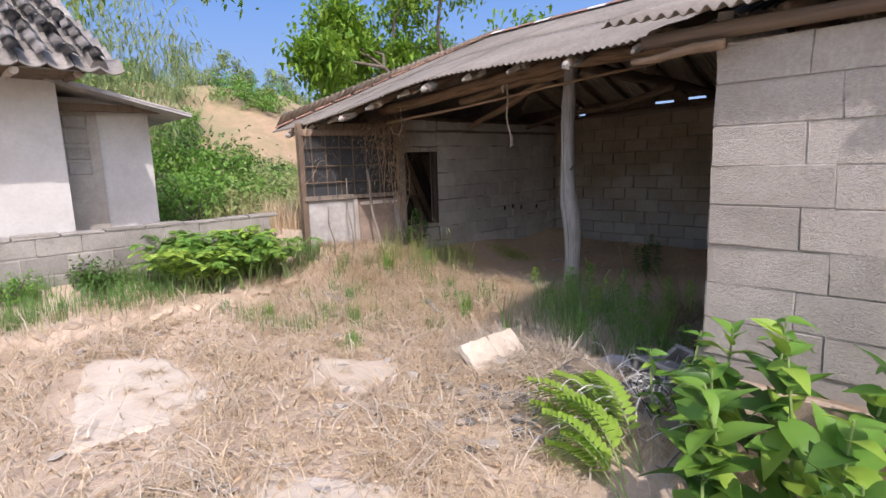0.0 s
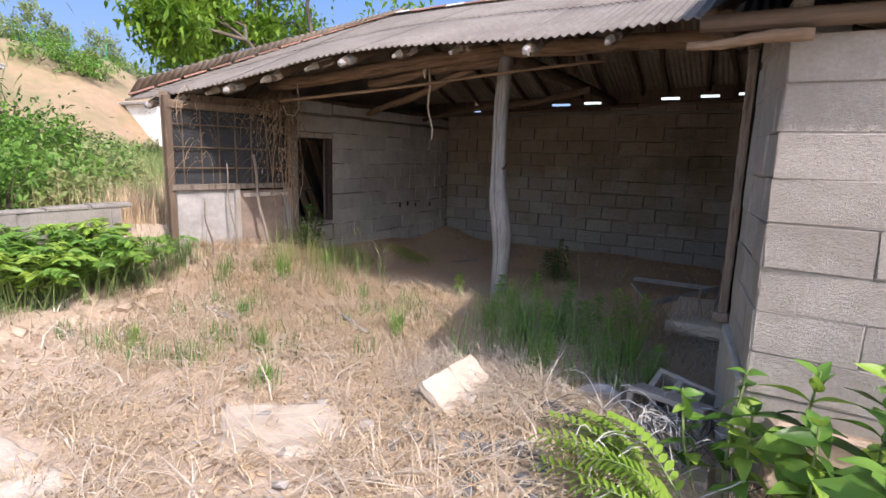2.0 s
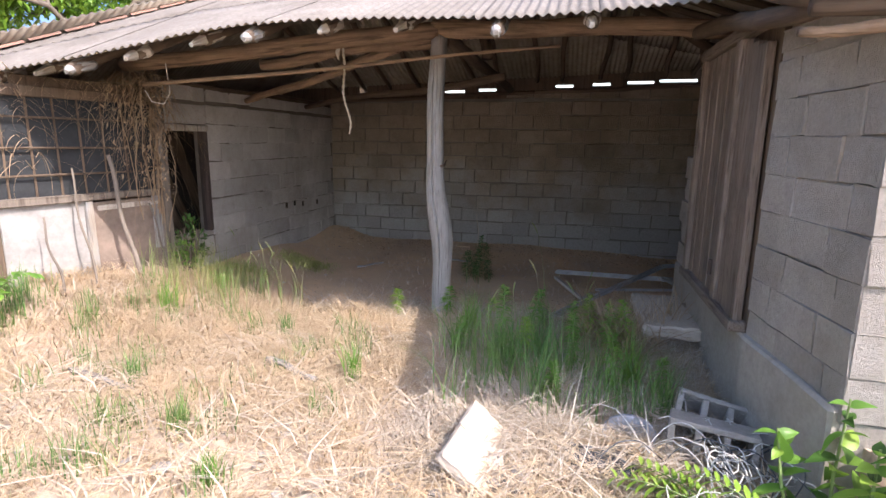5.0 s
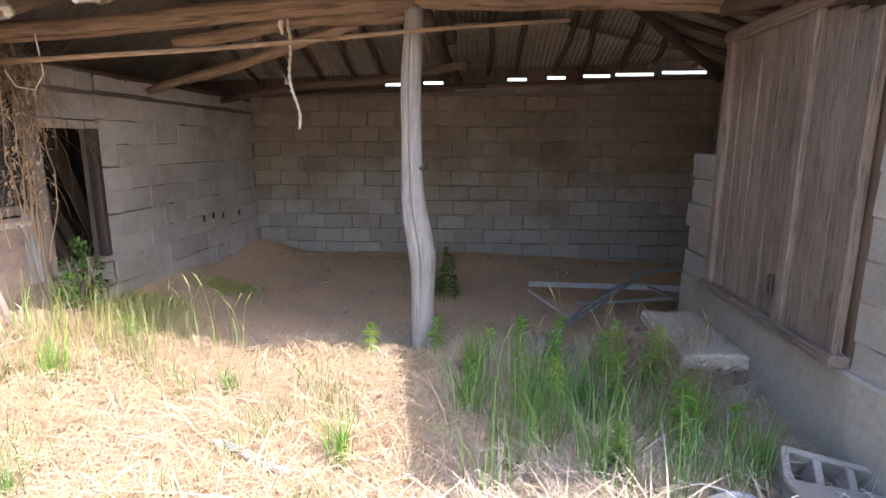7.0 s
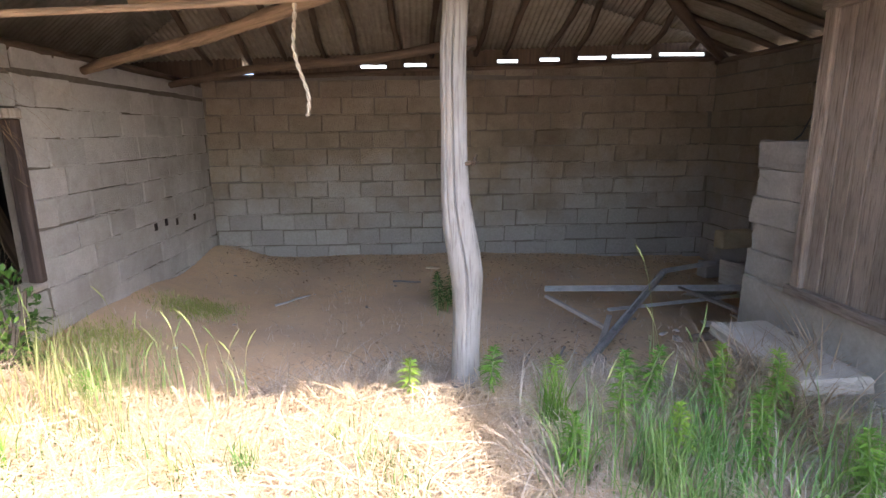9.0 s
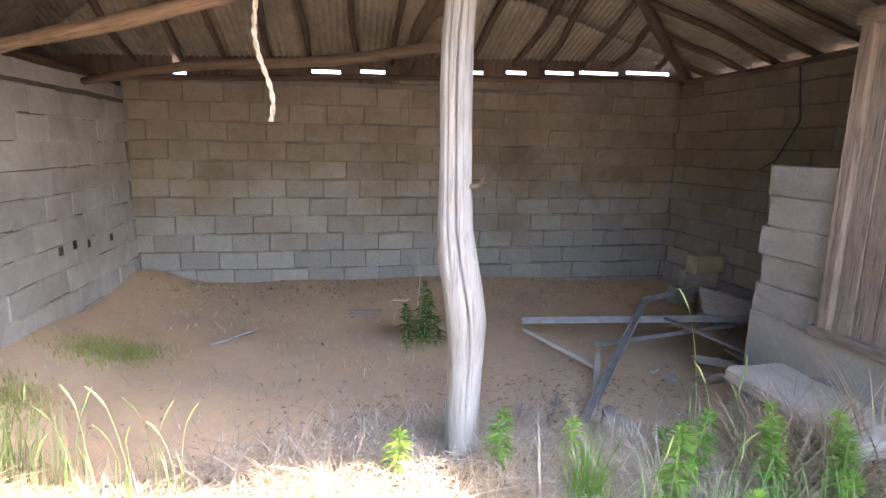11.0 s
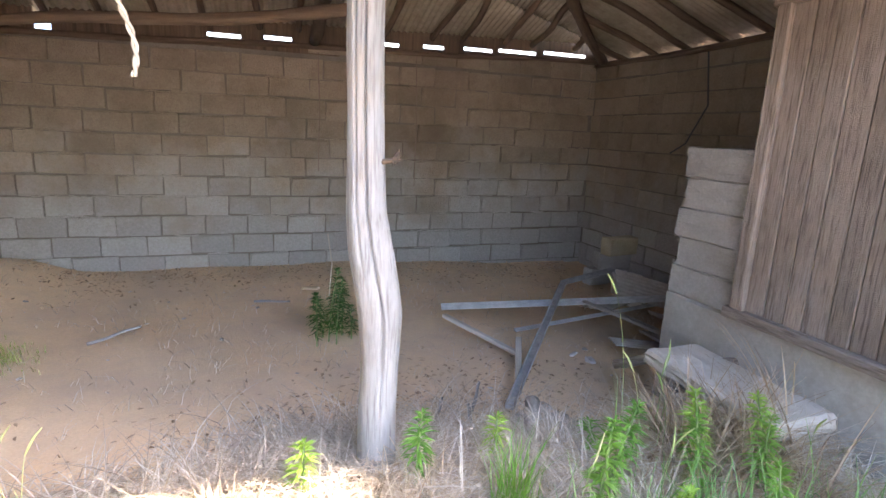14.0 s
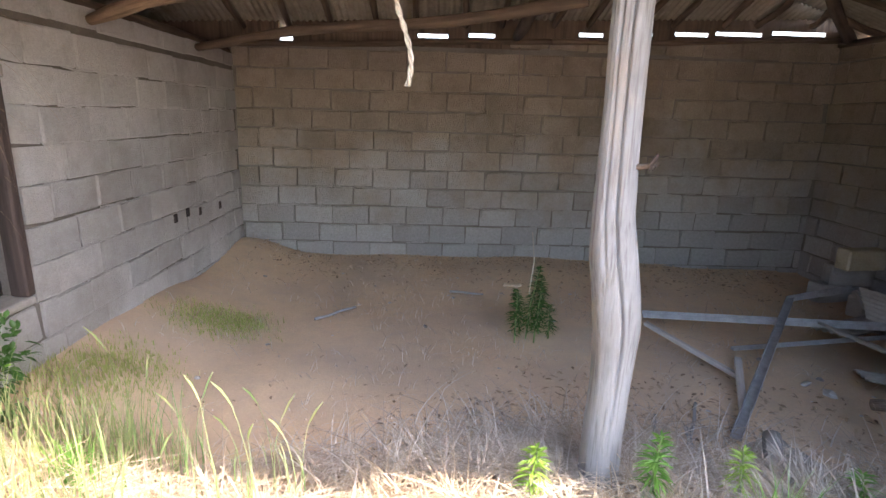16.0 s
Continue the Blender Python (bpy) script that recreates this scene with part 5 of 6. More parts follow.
stuff("dead_grass", v, f, M_DEADGREY, "grey dead grass in the shade of the wall")
x = np.concatenate([r.normal(-2.95, 0.42, 2600), r.normal(-3.7, 0.4, 900), r.normal(-1.25, 0.22, 2000)])
y = np.concatenate([r.normal(5.45, 0.16, 2600), r.normal(5.25, 0.1, 900), r.normal(4.75, 0.25, 2000)])
n = len(x)
v, f = blades(on_ground(x, y, 0.01), r.uniform(0.1, 0.45, n), r.uniform(0.003, 0.008, n), np.where(x > -1.8, r.uniform(0.8, 2.8, n), r.uniform(1.3, 2.2, n)), curl=0.25, segs=6, seed=104)
stuff("brushwood", v, f, M_DEADGREY, "tangled dead twigs and stems at the shed's edge", "brushwood")
x, y = clumped(r, 3200, -5.5, 0.3, 5.35, 8.9, 1.2, 0.22)
n = len(x)
v, f = blades(on_ground(x, y, 0.008), r.uniform(0.04, 0.2, n), r.uniform(0.002, 0.006, n), r.uniform(1.45, 1.65, n), curl=0.1, segs=3, seed=105)
stuff("floor_litter", v, f, M_DEADGREY, "scattered dry stalks on the earth floor", "litter")


# single fallen stalks, thick enough to tell apart
x, y = clumped(r, 2600, -5.6, -1.0, 0.3, 4.9, 1.3, 0.45)
ok = clear_of_patches(x, y, 0.1, r)
x, y = x[ok], y[ok]
n = len(x)
v, f = blades(on_ground(x, y, 0.012 + 0.02 * r.random(n)), r.uniform(0.12, 0.5, n), r.uniform(0.004, 0.011, n), r.uniform(1.45, 1.62, n), curl=0.06, segs=5, seed=106)
stuff("fallen_stalks", v, f, M_DEADGREY, "thick fallen grey stalks lying over the yard", "litter")


def flat_litter(name, x, y, size, mat, label, seed):
    """Small curled leaves and chips lying flat."""
    q = np.random.default_rng(seed)
    n = len(x)
    a = q.uniform(0, 2 * np.pi, n)
    w = np.stack([np.cos(a), np.sin(a), q.normal(0, 0.18, n)], -1)
    v, f = leaves(on_ground(x, y, 0.012 + 0.015 * q.random(n)), w, q.uniform(0.4, 1.3, n) * size, q.uniform(0.2, 0.55, n) * size, 0.3, 0.15, seed)
    return stuff(name, v, f, mat, label, "litter")


x, y = clumped(r, 5200, -5.4, -1.2, 0.4, 4.6, 1.6, 0.45)
ok = clear_of_patches(x, y, 0.12, r)
x, y = x[ok], y[ok]
flat_litter("leaf_litter", x, y, 0.05, M_STRAW, "curled pale dead leaves strewn over the yard", 140)
x, y = clumped(r, 2600, -5.2, -1.0, 0.5, 5.2, 2.1, 0.4)
ok = clear_of_patches(x, y, 0.12, r)
x, y = x[ok], y[ok]
flat_litter("bark_litter", x, y, 0.06, M_VINE, "brown bark chips and leaves in the straw", 141)
x = np.concatenate([r.uniform(-5.4, 0.3, 1500), r.normal(-2.4, 0.8, 1300)])
y = np.concatenate([8.9 - np.abs(r.normal(0, 0.42, 1500)), r.normal(5.75, 0.35, 1300)])
flat_litter("floor_leaves", x, y, 0.045, M_VINE, "brown leaf litter on the earth floor along the wall", 142)
x, y = clumped(r, 1500, -5.3, -1.3, 0.6, 5.0, 1.4, 0.5)
ok = clear_of_patches(x, y, 0.12, r)
x, y = x[ok], y[ok]
n = len(x)
v, f = blades(on_ground(x, y, 0.012), r.uniform(0.2, 0.6, n), r.uniform(0.0035, 0.007, n), r.uniform(1.48, 1.66, n), curl=0.05, segs=7, seed=143)
stuff("pale_stems", v, f, M_STRAW, "long bleached grass stems lying criss-cross", "litter")


def straw_bundles(name, x, y, per, tall, mat, label, seed, bow=(1.5, 3.2), thick=1.0):
    """Bent-over bunches of dry stalks, each fanning from one root."""
    q = np.random.default_rng(seed)
    k = np.repeat(np.arange(len(x)), per)
    n = len(k)
    main = q.uniform(0, 2 * np.pi, len(x))[k]
    rx, ry = x[k] + q.normal(0, 0.025, n), y[k] + q.normal(0, 0.025, n)
    size = q.uniform(0.6, 1.25, len(x))[k]
    v, f = blades(on_ground(rx, ry), q.uniform(0.35, 1.0, n) * tall * size, q.uniform(0.0025, 0.006, n) * thick, q.uniform(*bow, n), main + q.normal(0, 1.0, n), curl=0.4, segs=6, seed=seed)
    return stuff(name, v, f, mat, label)


x, y = clumped(r, 150, -5.3, -2.65, 3.9, 5.0, 1.5, 0.5)
straw_bundles("straw_bunches", x, y, 42, 0.42, M_STRAW, "bent-over bunches of yellow dry grass", 120)
x, y = clumped(r, 130, -5.4, -1.7, 0.9, 4.0, 1.2, 0.3)
straw_bundles("yard_bunches", x, y, 34, 0.30, M_STRAW, "low tangled bunches of dry grass in the yard", 121)
x, y = clumped(r, 110, -2.7, -1.1, 3.2, 5.0, 1.5, 0.5)
straw_bundles("grey_bunches", x, y, 30, 0.46, M_DEADGREY, "grey tangled dead grass beside the post", 122, (1.2, 3.2), 1.5)
x, y = r.normal(-1.33, 0.13, 26), r.normal(4.72, 0.16, 26)
straw_bundles("brush_pile", x, y, 46, 0.58, M_VINE, "springy pile of dead brush before the step", 123, (0.6, 3.3), 2.0)
x, y = r.normal(-1.52, 0.14, 22), r.normal(4.62, 0.14, 22)
straw_bundles("brush_tangle", x, y, 60, 0.55, M_STRAW, "bleached dead stems tangled over the brush pile", 124, (0.8, 3.2), 1.7)
x, y = clumped(r, 120, -3.3, -1.7, 4.75, 5.35, 1.5, 0.4)
straw_bundles("post_litter", x, y, 20, 0.30, M_DEADGREY, "brown dead stems flattened round the post's foot", 125, (1.5, 2.2), 1.4)


def grass_field(name, spots, count, spread, tall, label, mat=None, wide=0.0075, seed=1, lean=(0.15, 1.3)):
    q = np.random.default_rng(seed)
    cx, cy = np.array(spots).T
    k = q.integers(len(cx), size=count)
    sp = np.broadcast_to(spread, len(cx))[k]
    x, y = cx[k] + q.normal(0, 1, count) * sp, cy[k] + q.normal(0, 1, count) * sp
    v, f = blades(on_ground(x, y), q.uniform(0.35, 1.0, count) * tall, q.uniform(0.5, 1.2, count) * wide, q.uniform(*lean, count), curl=1.3, segs=5, seed=seed + 1)
    return stuff(name, v, f, mat or M_GRASS, label)


q = np.random.default_rng(55)
shade_spots = np.stack([q.uniform(-2.55, -1.35, 34), q.uniform(3.5, 4.4, 34)], -1)
grass_field("shade_grass", shade_spots, 720, 0.05, 0.54, "long green grass in the shade beside the post", wide=0.009, seed=200, lean=(0.2, 2.0))
grass_field("kitchen_grass", np.stack([q.uniform(-5.5, -4.5, 26), q.uniform(4.55, 5.35, 26)], -1), 520, 0.06, 0.48, "pale green grass before the doorway", M_FIELD, seed=202, lean=(0.1, 1.0))
grass_field("bed_grass", np.stack([q.uniform(-6.45, -5.6, 60), q.uniform(0.1, 3.8, 60)], -1), 5200, 0.10, 0.27, "rank green grass on the raised bed", seed=204)
grass_field("yard_grass", np.stack([q.uniform(-5.3, -3.1, 46), q.uniform(2.4, 4.6, 46)], -1), 1700, 0.06, 0.2, "thin green grass in the dry yard", seed=206)
grass_field("moss_grass", [(-5.4, 5.95), (-5.3, 6.1), (-5.15, 7.0), (-5.0, 7.05), (-5.25, 6.9), (-5.45, 5.75)], 3600, 0.12, 0.06, "low yellowish moss and grass on the floor", M_MOSS, 0.008, 208)
grass_field("meadow_grass", np.stack([q.uniform(-16, -7.2, 160), q.uniform(2.8, 12, 160)], -1), 14000, 0.35, 0.75, "tall meadow grass beyond the garden wall", M_FIELD, 0.016, 210)
grass_field("meadow_straw", np.stack([q.uniform(-10.5, -6.9, 40), q.uniform(3.9, 6.5, 40)], -1), 5000, 0.25, 0.6, "dry yellow grass beyond the garden wall", M_STRAW, 0.012, 212)
grass_field("bank_grass", np.stack([q.uniform(-26, -15, 120), q.uniform(2, 14, 120)], -1), 7000, 0.5, 0.8, "rough green growth at the foot of the bank", M_FIELD, 0.03, 214)


def tuft(x, y, tall, count, mat, label, seed, lean=(0.1, 1.2), wide=0.007):
    q = np.random.default_rng(seed)
    roots = on_ground(x + q.normal(0, 0.03, count), y + q.normal(0, 0.03, count)) - [x, y, 0]
    v, f = blades(roots, q.uniform(0.5, 1.0, count) * tall, wide, q.uniform(*lean, count), curl=1.2, segs=5, seed=seed)
    ob = piece("grass_tuft", mesh_from("grass_tuft", v, f, mat), None, pose(x, y, 0))
    return tagged(ob, label, "grass", "green tufts")


for k, (x, y, h) in enumerate([(-3.1, 3.78, 0.34), (-3.75, 3.0, 0.28), (-4.6, 2.6, 0.24), (-4.4, 3.4, 0.25), (-4.9, 4.3, 0.35), (-3.9, 4.35, 0.22), (-3.35, 2.7, 0.18), (-1.95, 4.25, 0.48), (-1.40, 4.02, 0.48), (-2.2, 4.1, 0.5),
                               (-4.85, 4.9, 0.3), (-1.25, 3.75, 0.4), (-2.5, 4.6, 0.45)]):
    tuft(x, y, h, 60 if h < 0.4 else 90, M_GRASS if k % 2 else M_GREEN, "bright green grass tuft in dry straw" if h < 0.4 else "tall green grass clump at the shed's edge", 300 + k)


def seed_grass(x, y, tall, turn, seed):
    """One flowering stalk with a nodding pale ear and two blades."""
    q = np.random.default_rng(seed)
    ob = thing("seed_grass", "tall pale grass stalk with nodding seed head", "grass", x, y, ground_z(x, y), "seed stalks", turn=turn)
    pts = [(0.09 * tall * s ** 2.2, 0.02 * math.sin(s * 3), tall * (s - 0.12 * s ** 3)) for s in np.linspace(0, 1, 9)]
    part("stalk", tube(pts, [0.002 - 0.0011 * s for s in np.linspace(0, 1, 9)], 5), M_FIELD, ob)
    part("seed_head", tube([pts[-1], (pts[-1][0] + 0.012, 0, pts[-1][2] + 0.025), (pts[-1][0] + 0.028, 0, pts[-1][2] + 0.055), (pts[-1][0] + 0.052, 0, pts[-1][2] + 0.085)], [0.002, 0.0035, 0.004, 0.0015], 6), M_FIELD, ob)
    v, f = blades(np.zeros((3, 3)) + [0.02, 0, tall * 0.3], q.uniform(0.12, 0.24, 3), 0.005, q.uniform(0.2, 0.9, 3), seed=seed)
    piece("leaf_blades", mesh_from("leaf_blades", v, f, M_FIELD), ob)


for k in range(17):
    seed_grass(q.uniform(-5.2, -4.0), q.uniform(4.55, 5.2), q.uniform(0.35, 0.68), q.uniform(0, 360), 400 + k)
for k in range(8):
    seed_grass(q.uniform(-2.6, -1.5), q.uniform(4.3, 5.0), q.uniform(0.4, 0.7), q.uniform(0, 360), 430 + k)
seed_grass(-1.95, 4.75, 0.95, 180, 460)


def spire_weed(x, y, tall, seed, mat=None):
    """An upright weed with narrow leaves whorled up its stem."""
    q = np.random.default_rng(seed)
    ob = thing("spire_weed", "fresh green upright weed with narrow whorled leaves", "weed", x, y, ground_z(x, y), "upright weeds", turn=float(q.uniform(0, 360)))
    tip = q.normal(0, 0.04, 2)
    part("stem", tube([(0, 0, 0), (tip[0] * 0.3, tip[1] * 0.3, tall * 0.5), (tip[0], tip[1], tall)], [0.006, 0.005, 0.003], 6), M_STEM, ob)
    n = int(170 * tall / 0.5)
    s = q.random(n) ** 0.7
    ang = np.arange(n) * 2.4
    c = np.stack([tip[0] * s, tip[1] * s, tall * (0.12 + 0.88 * s)], -1)
    up = 0.15 + 0.9 * s ** 3
    w = np.stack([np.cos(ang), np.sin(ang), up], -1)
    v, f = leaves(c, w, (0.035 + 0.05 * np.sin(np.pi * np.minimum(1, s * 0.8 + 0.1))) * q.uniform(0.8, 1.2, n), 0.011, 0.3, 0.45, seed)
    tagged(piece("foliage", mesh_from("foliage", v, f, mat or (M_GREEN if seed % 3 else M_SPRING)), ob), kind="stuff")


for k, (x, y, h) in enumerate([(-2.76, 4.93, 0.36), (-3.2, 4.98, 0.3), (-2.24, 4.46, 0.58), (-2.07, 4.62, 0.5), (-1.62, 4.62, 0.50), (-1.74, 4.50, 0.46), (-1.50, 4.45, 0.5), (-1.36, 4.52, 0.48), (-1.75, 4.15, 0.5), (-1.5, 3.9, 0.48),
                               (-2.4, 4.95, 0.26), (-1.95, 4.9, 0.22), (-1.85, 3.75, 0.35), (-2.05, 4.25, 0.4), (-1.25, 4.0, 0.3), (-2.5, 4.2, 0.35)]):
    spire_weed(x, y, h * 0.85, 500 + k)
for k, (x, y, h) in enumerate([(-2.87, 6.9, 0.56), (-2.76, 6.98, 0.46), (-2.96, 6.85, 0.40), (-2.82, 6.84, 0.44), (-2.90, 6.99, 0.36), (-2.70, 6.90, 0.28)]):
    spire_weed(x, y, h, 531 + k, M_DEEP)
tagged(part("dry_flower_stem", tube([(-2.86, 6.92, 0.35), (-2.84, 6.92, 0.6), (-2.87, 6.9, 0.82)], 0.004, 5), M_DEADGREY), "dry flower stem rising from the inside weed", "weed")
tagged(part("dry_leaf", box(-3.06, -2.94, 6.84, 6.88, 0.43, 0.44, 0.003, cut=2, wob=0.008), M_STRAW), "pale curled dry leaf caught on the weed", "leaf")


def leaf_mesh(name, length, width, mat, seed):
    v, f = leaves(np.zeros((1, 3)), np.array([[1.0, 0, 0.0]]), length, width, 0.22, 0.25, seed)
    return mesh_from(name, v, f, mat, True)


def big_leaf(name, mat, bend):
    """A broad ovate leaf with a sunk rib, along x; nine cells long."""
    rows, cols = 8, 5
    vs = []
    for i in range(rows + 1):
        s = i / rows
        half = 0.31 * math.sin(math.pi * min(1, s * 0.93 + 0.05) ** 0.72) * (1 - 0.25 * s)
        if i == rows:
            half = 0.004
        for j in range(cols):
            t = j / (cols - 1) * 2 - 1
            vs.append((s, t * half, -bend * s * s + 0.16 * abs(t) * half * 1.6 + 0.012 * math.sin(9 * s + 4 * t)))
    fs = [(i * cols + j, i * cols + j + 1, (i + 1) * cols + j + 1, (i + 1) * cols + j) for i in range(rows) for j in range(cols - 1)]
    return mesh_from(name, vs, fs, mat, True)


BROAD = [big_leaf("broad_leaf", m, b) for m in (M_GREEN, M_GREEN, M_DEEP, M_SPRING) for b in (0.15, 0.45)]


def broadleaf(x, y, tall, seed, size=0.13):
    """A leafy stem with broad pointed leaves in crossed pairs."""
    q = np.random.default_rng(seed)
    ob = thing("broadleaf_plant", "lush broad-leaved green plant by the block wall", "plant", x, y, ground_z(x, y), "broad-leaved plants", turn=float(q.uniform(0, 360)))
    tip = Vector((q.normal(0, 0.10), q.normal(0, 0.10), tall))
    stem = part("stem", tube([(0, 0, 0), tip * 0.5 + Vector((0.02, 0, 0)), tip], [0.008, 0.007, 0.004], 6), M_STEM, ob)
    pairs = max(5, int(tall / 0.062))
    for k in range(pairs):
        s = 0.22 + 0.78 * (k + 0.5) / pairs
        for side in range(2):
            yaw = k * 1.45 + side * math.pi + q.normal(0, 0.5)
            grow = size * (1.1 - 0.55 * max(0, s - 0.6) / 0.4) * q.uniform(0.75, 1.25)
            piece("broad_leaf", BROAD[q.integers(len(BROAD))], stem, Matrix.LocRotScale(tip * s, Euler((q.normal(0, 0.4), -0.15 - 0.75 * max(0, s - 0.5) + q.normal(0, 0.4), yaw)), (grow, grow * q.uniform(0.85, 1.1), grow)))


for k, (x, y, h) in enumerate([(-0.62, 2.72, 0.62), (-0.40, 2.62, 0.72), (-0.15, 2.70, 0.62), (0.12, 2.66, 0.66), (-0.55, 2.48, 0.55), (-0.38, 2.25, 0.60), (-0.12, 2.30, 0.60), (0.18, 2.25, 0.55), (-0.36, 2.02, 0.42), (-0.18, 1.95, 0.52),
                               (0.05, 1.95, 0.50), (0.35, 2.05, 0.6), (-0.26, 2.5, 0.7), (0.4, 2.6, 0.7), (-0.12, 1.72, 0.36), (0.12, 1.72, 0.4)]):
    broadleaf(x, y + 0.04, h * 1.16, 600 + k, 0.19 if y < 2.4 else 0.165)
for k, (x, y, h) in enumerate([(-0.80, 2.90, 0.60), (-0.76, 2.80, 0.5), (-0.90, 2.90, 0.46)]):
    broadleaf(x, y, h, 640 + k, 0.115)


LEAFLET = leaf_mesh("leaflet", 1.0, 0.45, M_SPRING, 3)


def frond_plant(x, y, fronds, length, seed, mat, label, height_range=(0.2, 0.55), heading=None, leaf=0.085):
    """Arching fronds with paired leaflets from one root."""
    q = np.random.default_rng(seed)
    ob = thing("frond_plant", label, "shrub", x, y, ground_z(x, y), "frond plants")
    ps, ws, Ls = [], [], []
    for k in range(fronds):
        a = q.uniform(0, 6.28) if heading is None else heading + q.normal(0, 0.28)
        base = Vector((q.normal(0, 0.05), q.normal(0, 0.05), 0))
        h, L = q.uniform(*height_range), length * q.uniform(0.7, 1.15)
        way = Vector((math.cos(a), math.sin(a), 0))
        pts = [base + way * L * s ** 1.2 + Vector((0, 0, h * math.sin(1.9 * s) / math.sin(1.9) * 1.0 if s else 0)) for s in np.linspace(0, 1, 8)]
        rib = part("frond_stem", tube(pts, [0.006 - 0.0045 * s for s in np.linspace(0, 1, 8)], 5), M_STEM, ob)
        for s in np.linspace(0.3, 1.0, 13):
            i = min(6, int(s * 7))
            p = pts[i].lerp(pts[i + 1], s * 7 - i)
            t = (pts[i + 1] - pts[i]).normalized()
            side = t.cross(Vector((0, 0, 1))).normalized()
            for sg in (-1, 1):
                ps.append((p, rib)), ws.append(side * sg + t * 0.45 + Vector((0, 0, 0.15))), Ls.append(leaf * (1.15 - 0.45 * abs(s - 0.6)) * q.uniform(0.85, 1.15))
    if heading is None:
        v, f = leaves(np.array([p0 for p0, _ in ps]), np.array(ws), np.array(Ls), np.array(Ls) * 0.36, 0.25, 0.3, seed)
        tagged(piece("foliage", mesh_from("frond_foliage", v, f, mat), ob), kind="stuff")
    else:
        for (p0, rib), w0, L0 in zip(ps, ws, Ls):
            piece("leaflet", LEAFLET, rib, Matrix.LocRotScale(p0, w0.to_track_quat("X", "Z"), (L0, L0, L0)))


for k, (x, y, n, L, hd) in enumerate([(-1.0, 2.78, 4, 0.52, 2.95), (-0.92, 2.58, 5, 0.50, 3.0), (-0.82, 2.40, 4, 0.40, 3.1)]):
    frond_plant(x, y, n, L, 700 + k, M_SPRING, "yellow-green young shoot with feathered leaves", (0.10, 0.26), hd)
for k in range(20):
    frond_plant(-5.92 + 0.26 * math.sin(k * 2.4), 2.15 + 1.15 * (k / 19), 9, 0.34, 720 + k, M_GREEN if k % 3 else M_SPRING, "dense green feathery shrub on the raised bed", (0.24, 0.5), None, 0.095)


def leafy_bush(name, label, x, y, rad, tall, n, mat, seed, leaf=0.08, group="bushes", z=None):
    """A bush: forked stems and an uneven crown of separate leaves."""
    q = np.random.default_rng(seed)
    z0 = ground_z(x, y) if z is None else z
    ob = thing(name, label, "bush", x, y, z0, group)
    for k in range(5):
        a = k * 1.3 + q.uniform(0, 1)
        part("stem", tube([(0, 0, 0), (0.3 * rad * math.cos(a), 0.3 * rad * math.sin(a), tall * 0.4), (0.6 * rad * math.cos(a), 0.6 * rad * math.sin(a), tall * 0.8)], [0.02, 0.014, 0.006], 5), M_BARK, ob)
    clumps = q.normal(0, 1, (26, 3))
    clumps /= np.linalg.norm(clumps, axis=1, keepdims=True)
    clumps *= q.uniform(0.35, 1.0, (26, 1)) * [rad, rad, tall * 0.5]
    clumps[:, 2] += tall * 0.55
    c = clumps[q.integers(26, size=n)] + q.normal(0, 1, (n, 3)) * rad * 0.17
    c[:, 2] = np.maximum(c[:, 2], 0.05)
    w = c - [0, 0, tall * 0.4] + q.normal(0, 0.6, (n, 3)) * rad
    v, f = leaves(c, w, leaf * q.uniform(0.6, 1.2, n), leaf * 0.45, 0.25, 0.3, seed)
    tagged(piece("foliage", mesh_from("bush_foliage", v, f, mat), ob), kind="stuff")


leafy_bush("creeping_bush", "dark green climbing weed at the doorway's foot", -5.40, 5.22, 0.16, 0.62, 260, M_DEEP, 801, 0.06, "door bushes")
leafy_bush("creeping_bush", "green weed below the kitchen corner", -5.35, 5.08, 0.14, 0.35, 160, M_GREEN, 802, 0.05, "door bushes")
leafy_bush("low_bush", "scrubby green growth along the garden wall", -6.25, 1.55, 0.28, 0.28, 600, M_DEEP, 803, 0.06, "wall bushes")
leafy_bush("low_bush", "scrubby green growth along the garden wall", -6.2, 0.8, 0.25, 0.25, 400, M_GREEN, 804, 0.05, "wall bushes")
q = np.random.default_rng(77)
for k in range(26):
    d, a = q.uniform(9, 22), q.uniform(1.05, 1.42)
    x, y = -math.sin(a) * d, math.cos(a) * d + 1.0
    leafy_bush("meadow_bush", "rounded green bush in the meadow", x, y, q.uniform(0.5, 1.0), q.uniform(0.5, 0.9), 800, (M_GREEN, M_FIELD, M_BAMBOO, M_FIELD)[k % 4], 820 + k, 0.11, "meadow bushes")
for k, (x, y, rr, h) in enumerate([(-12.0, 5.0, 1.0, 1.15), (-14.0, 5.4, 1.2, 1.5), (-13.0, 4.2, 1.0, 1.3), (-16, 7.5, 1.0, 1.0), (-10.5, 4.0, 0.8, 0.8)]):
    leafy_bush("meadow_bush", "large dark green bush in the meadow", x, y, rr, h, 2600, M_DEEP if k % 2 else M_GREEN, 850 + k, 0.13, "meadow bushes")
for k in range(56):
    x, y = q.uniform(-44, -27), q.uniform(2, 24)
    leafy_bush("bank_bush", "green bush growing on the sandy bank", x, y, q.uniform(0.6, 1.6), q.uniform(0.5, 1.3), 500, M_FIELD if k % 2 else M_GREEN, 870 + k, 0.22, "bank bushes", z=float(hill_z(x, y)))
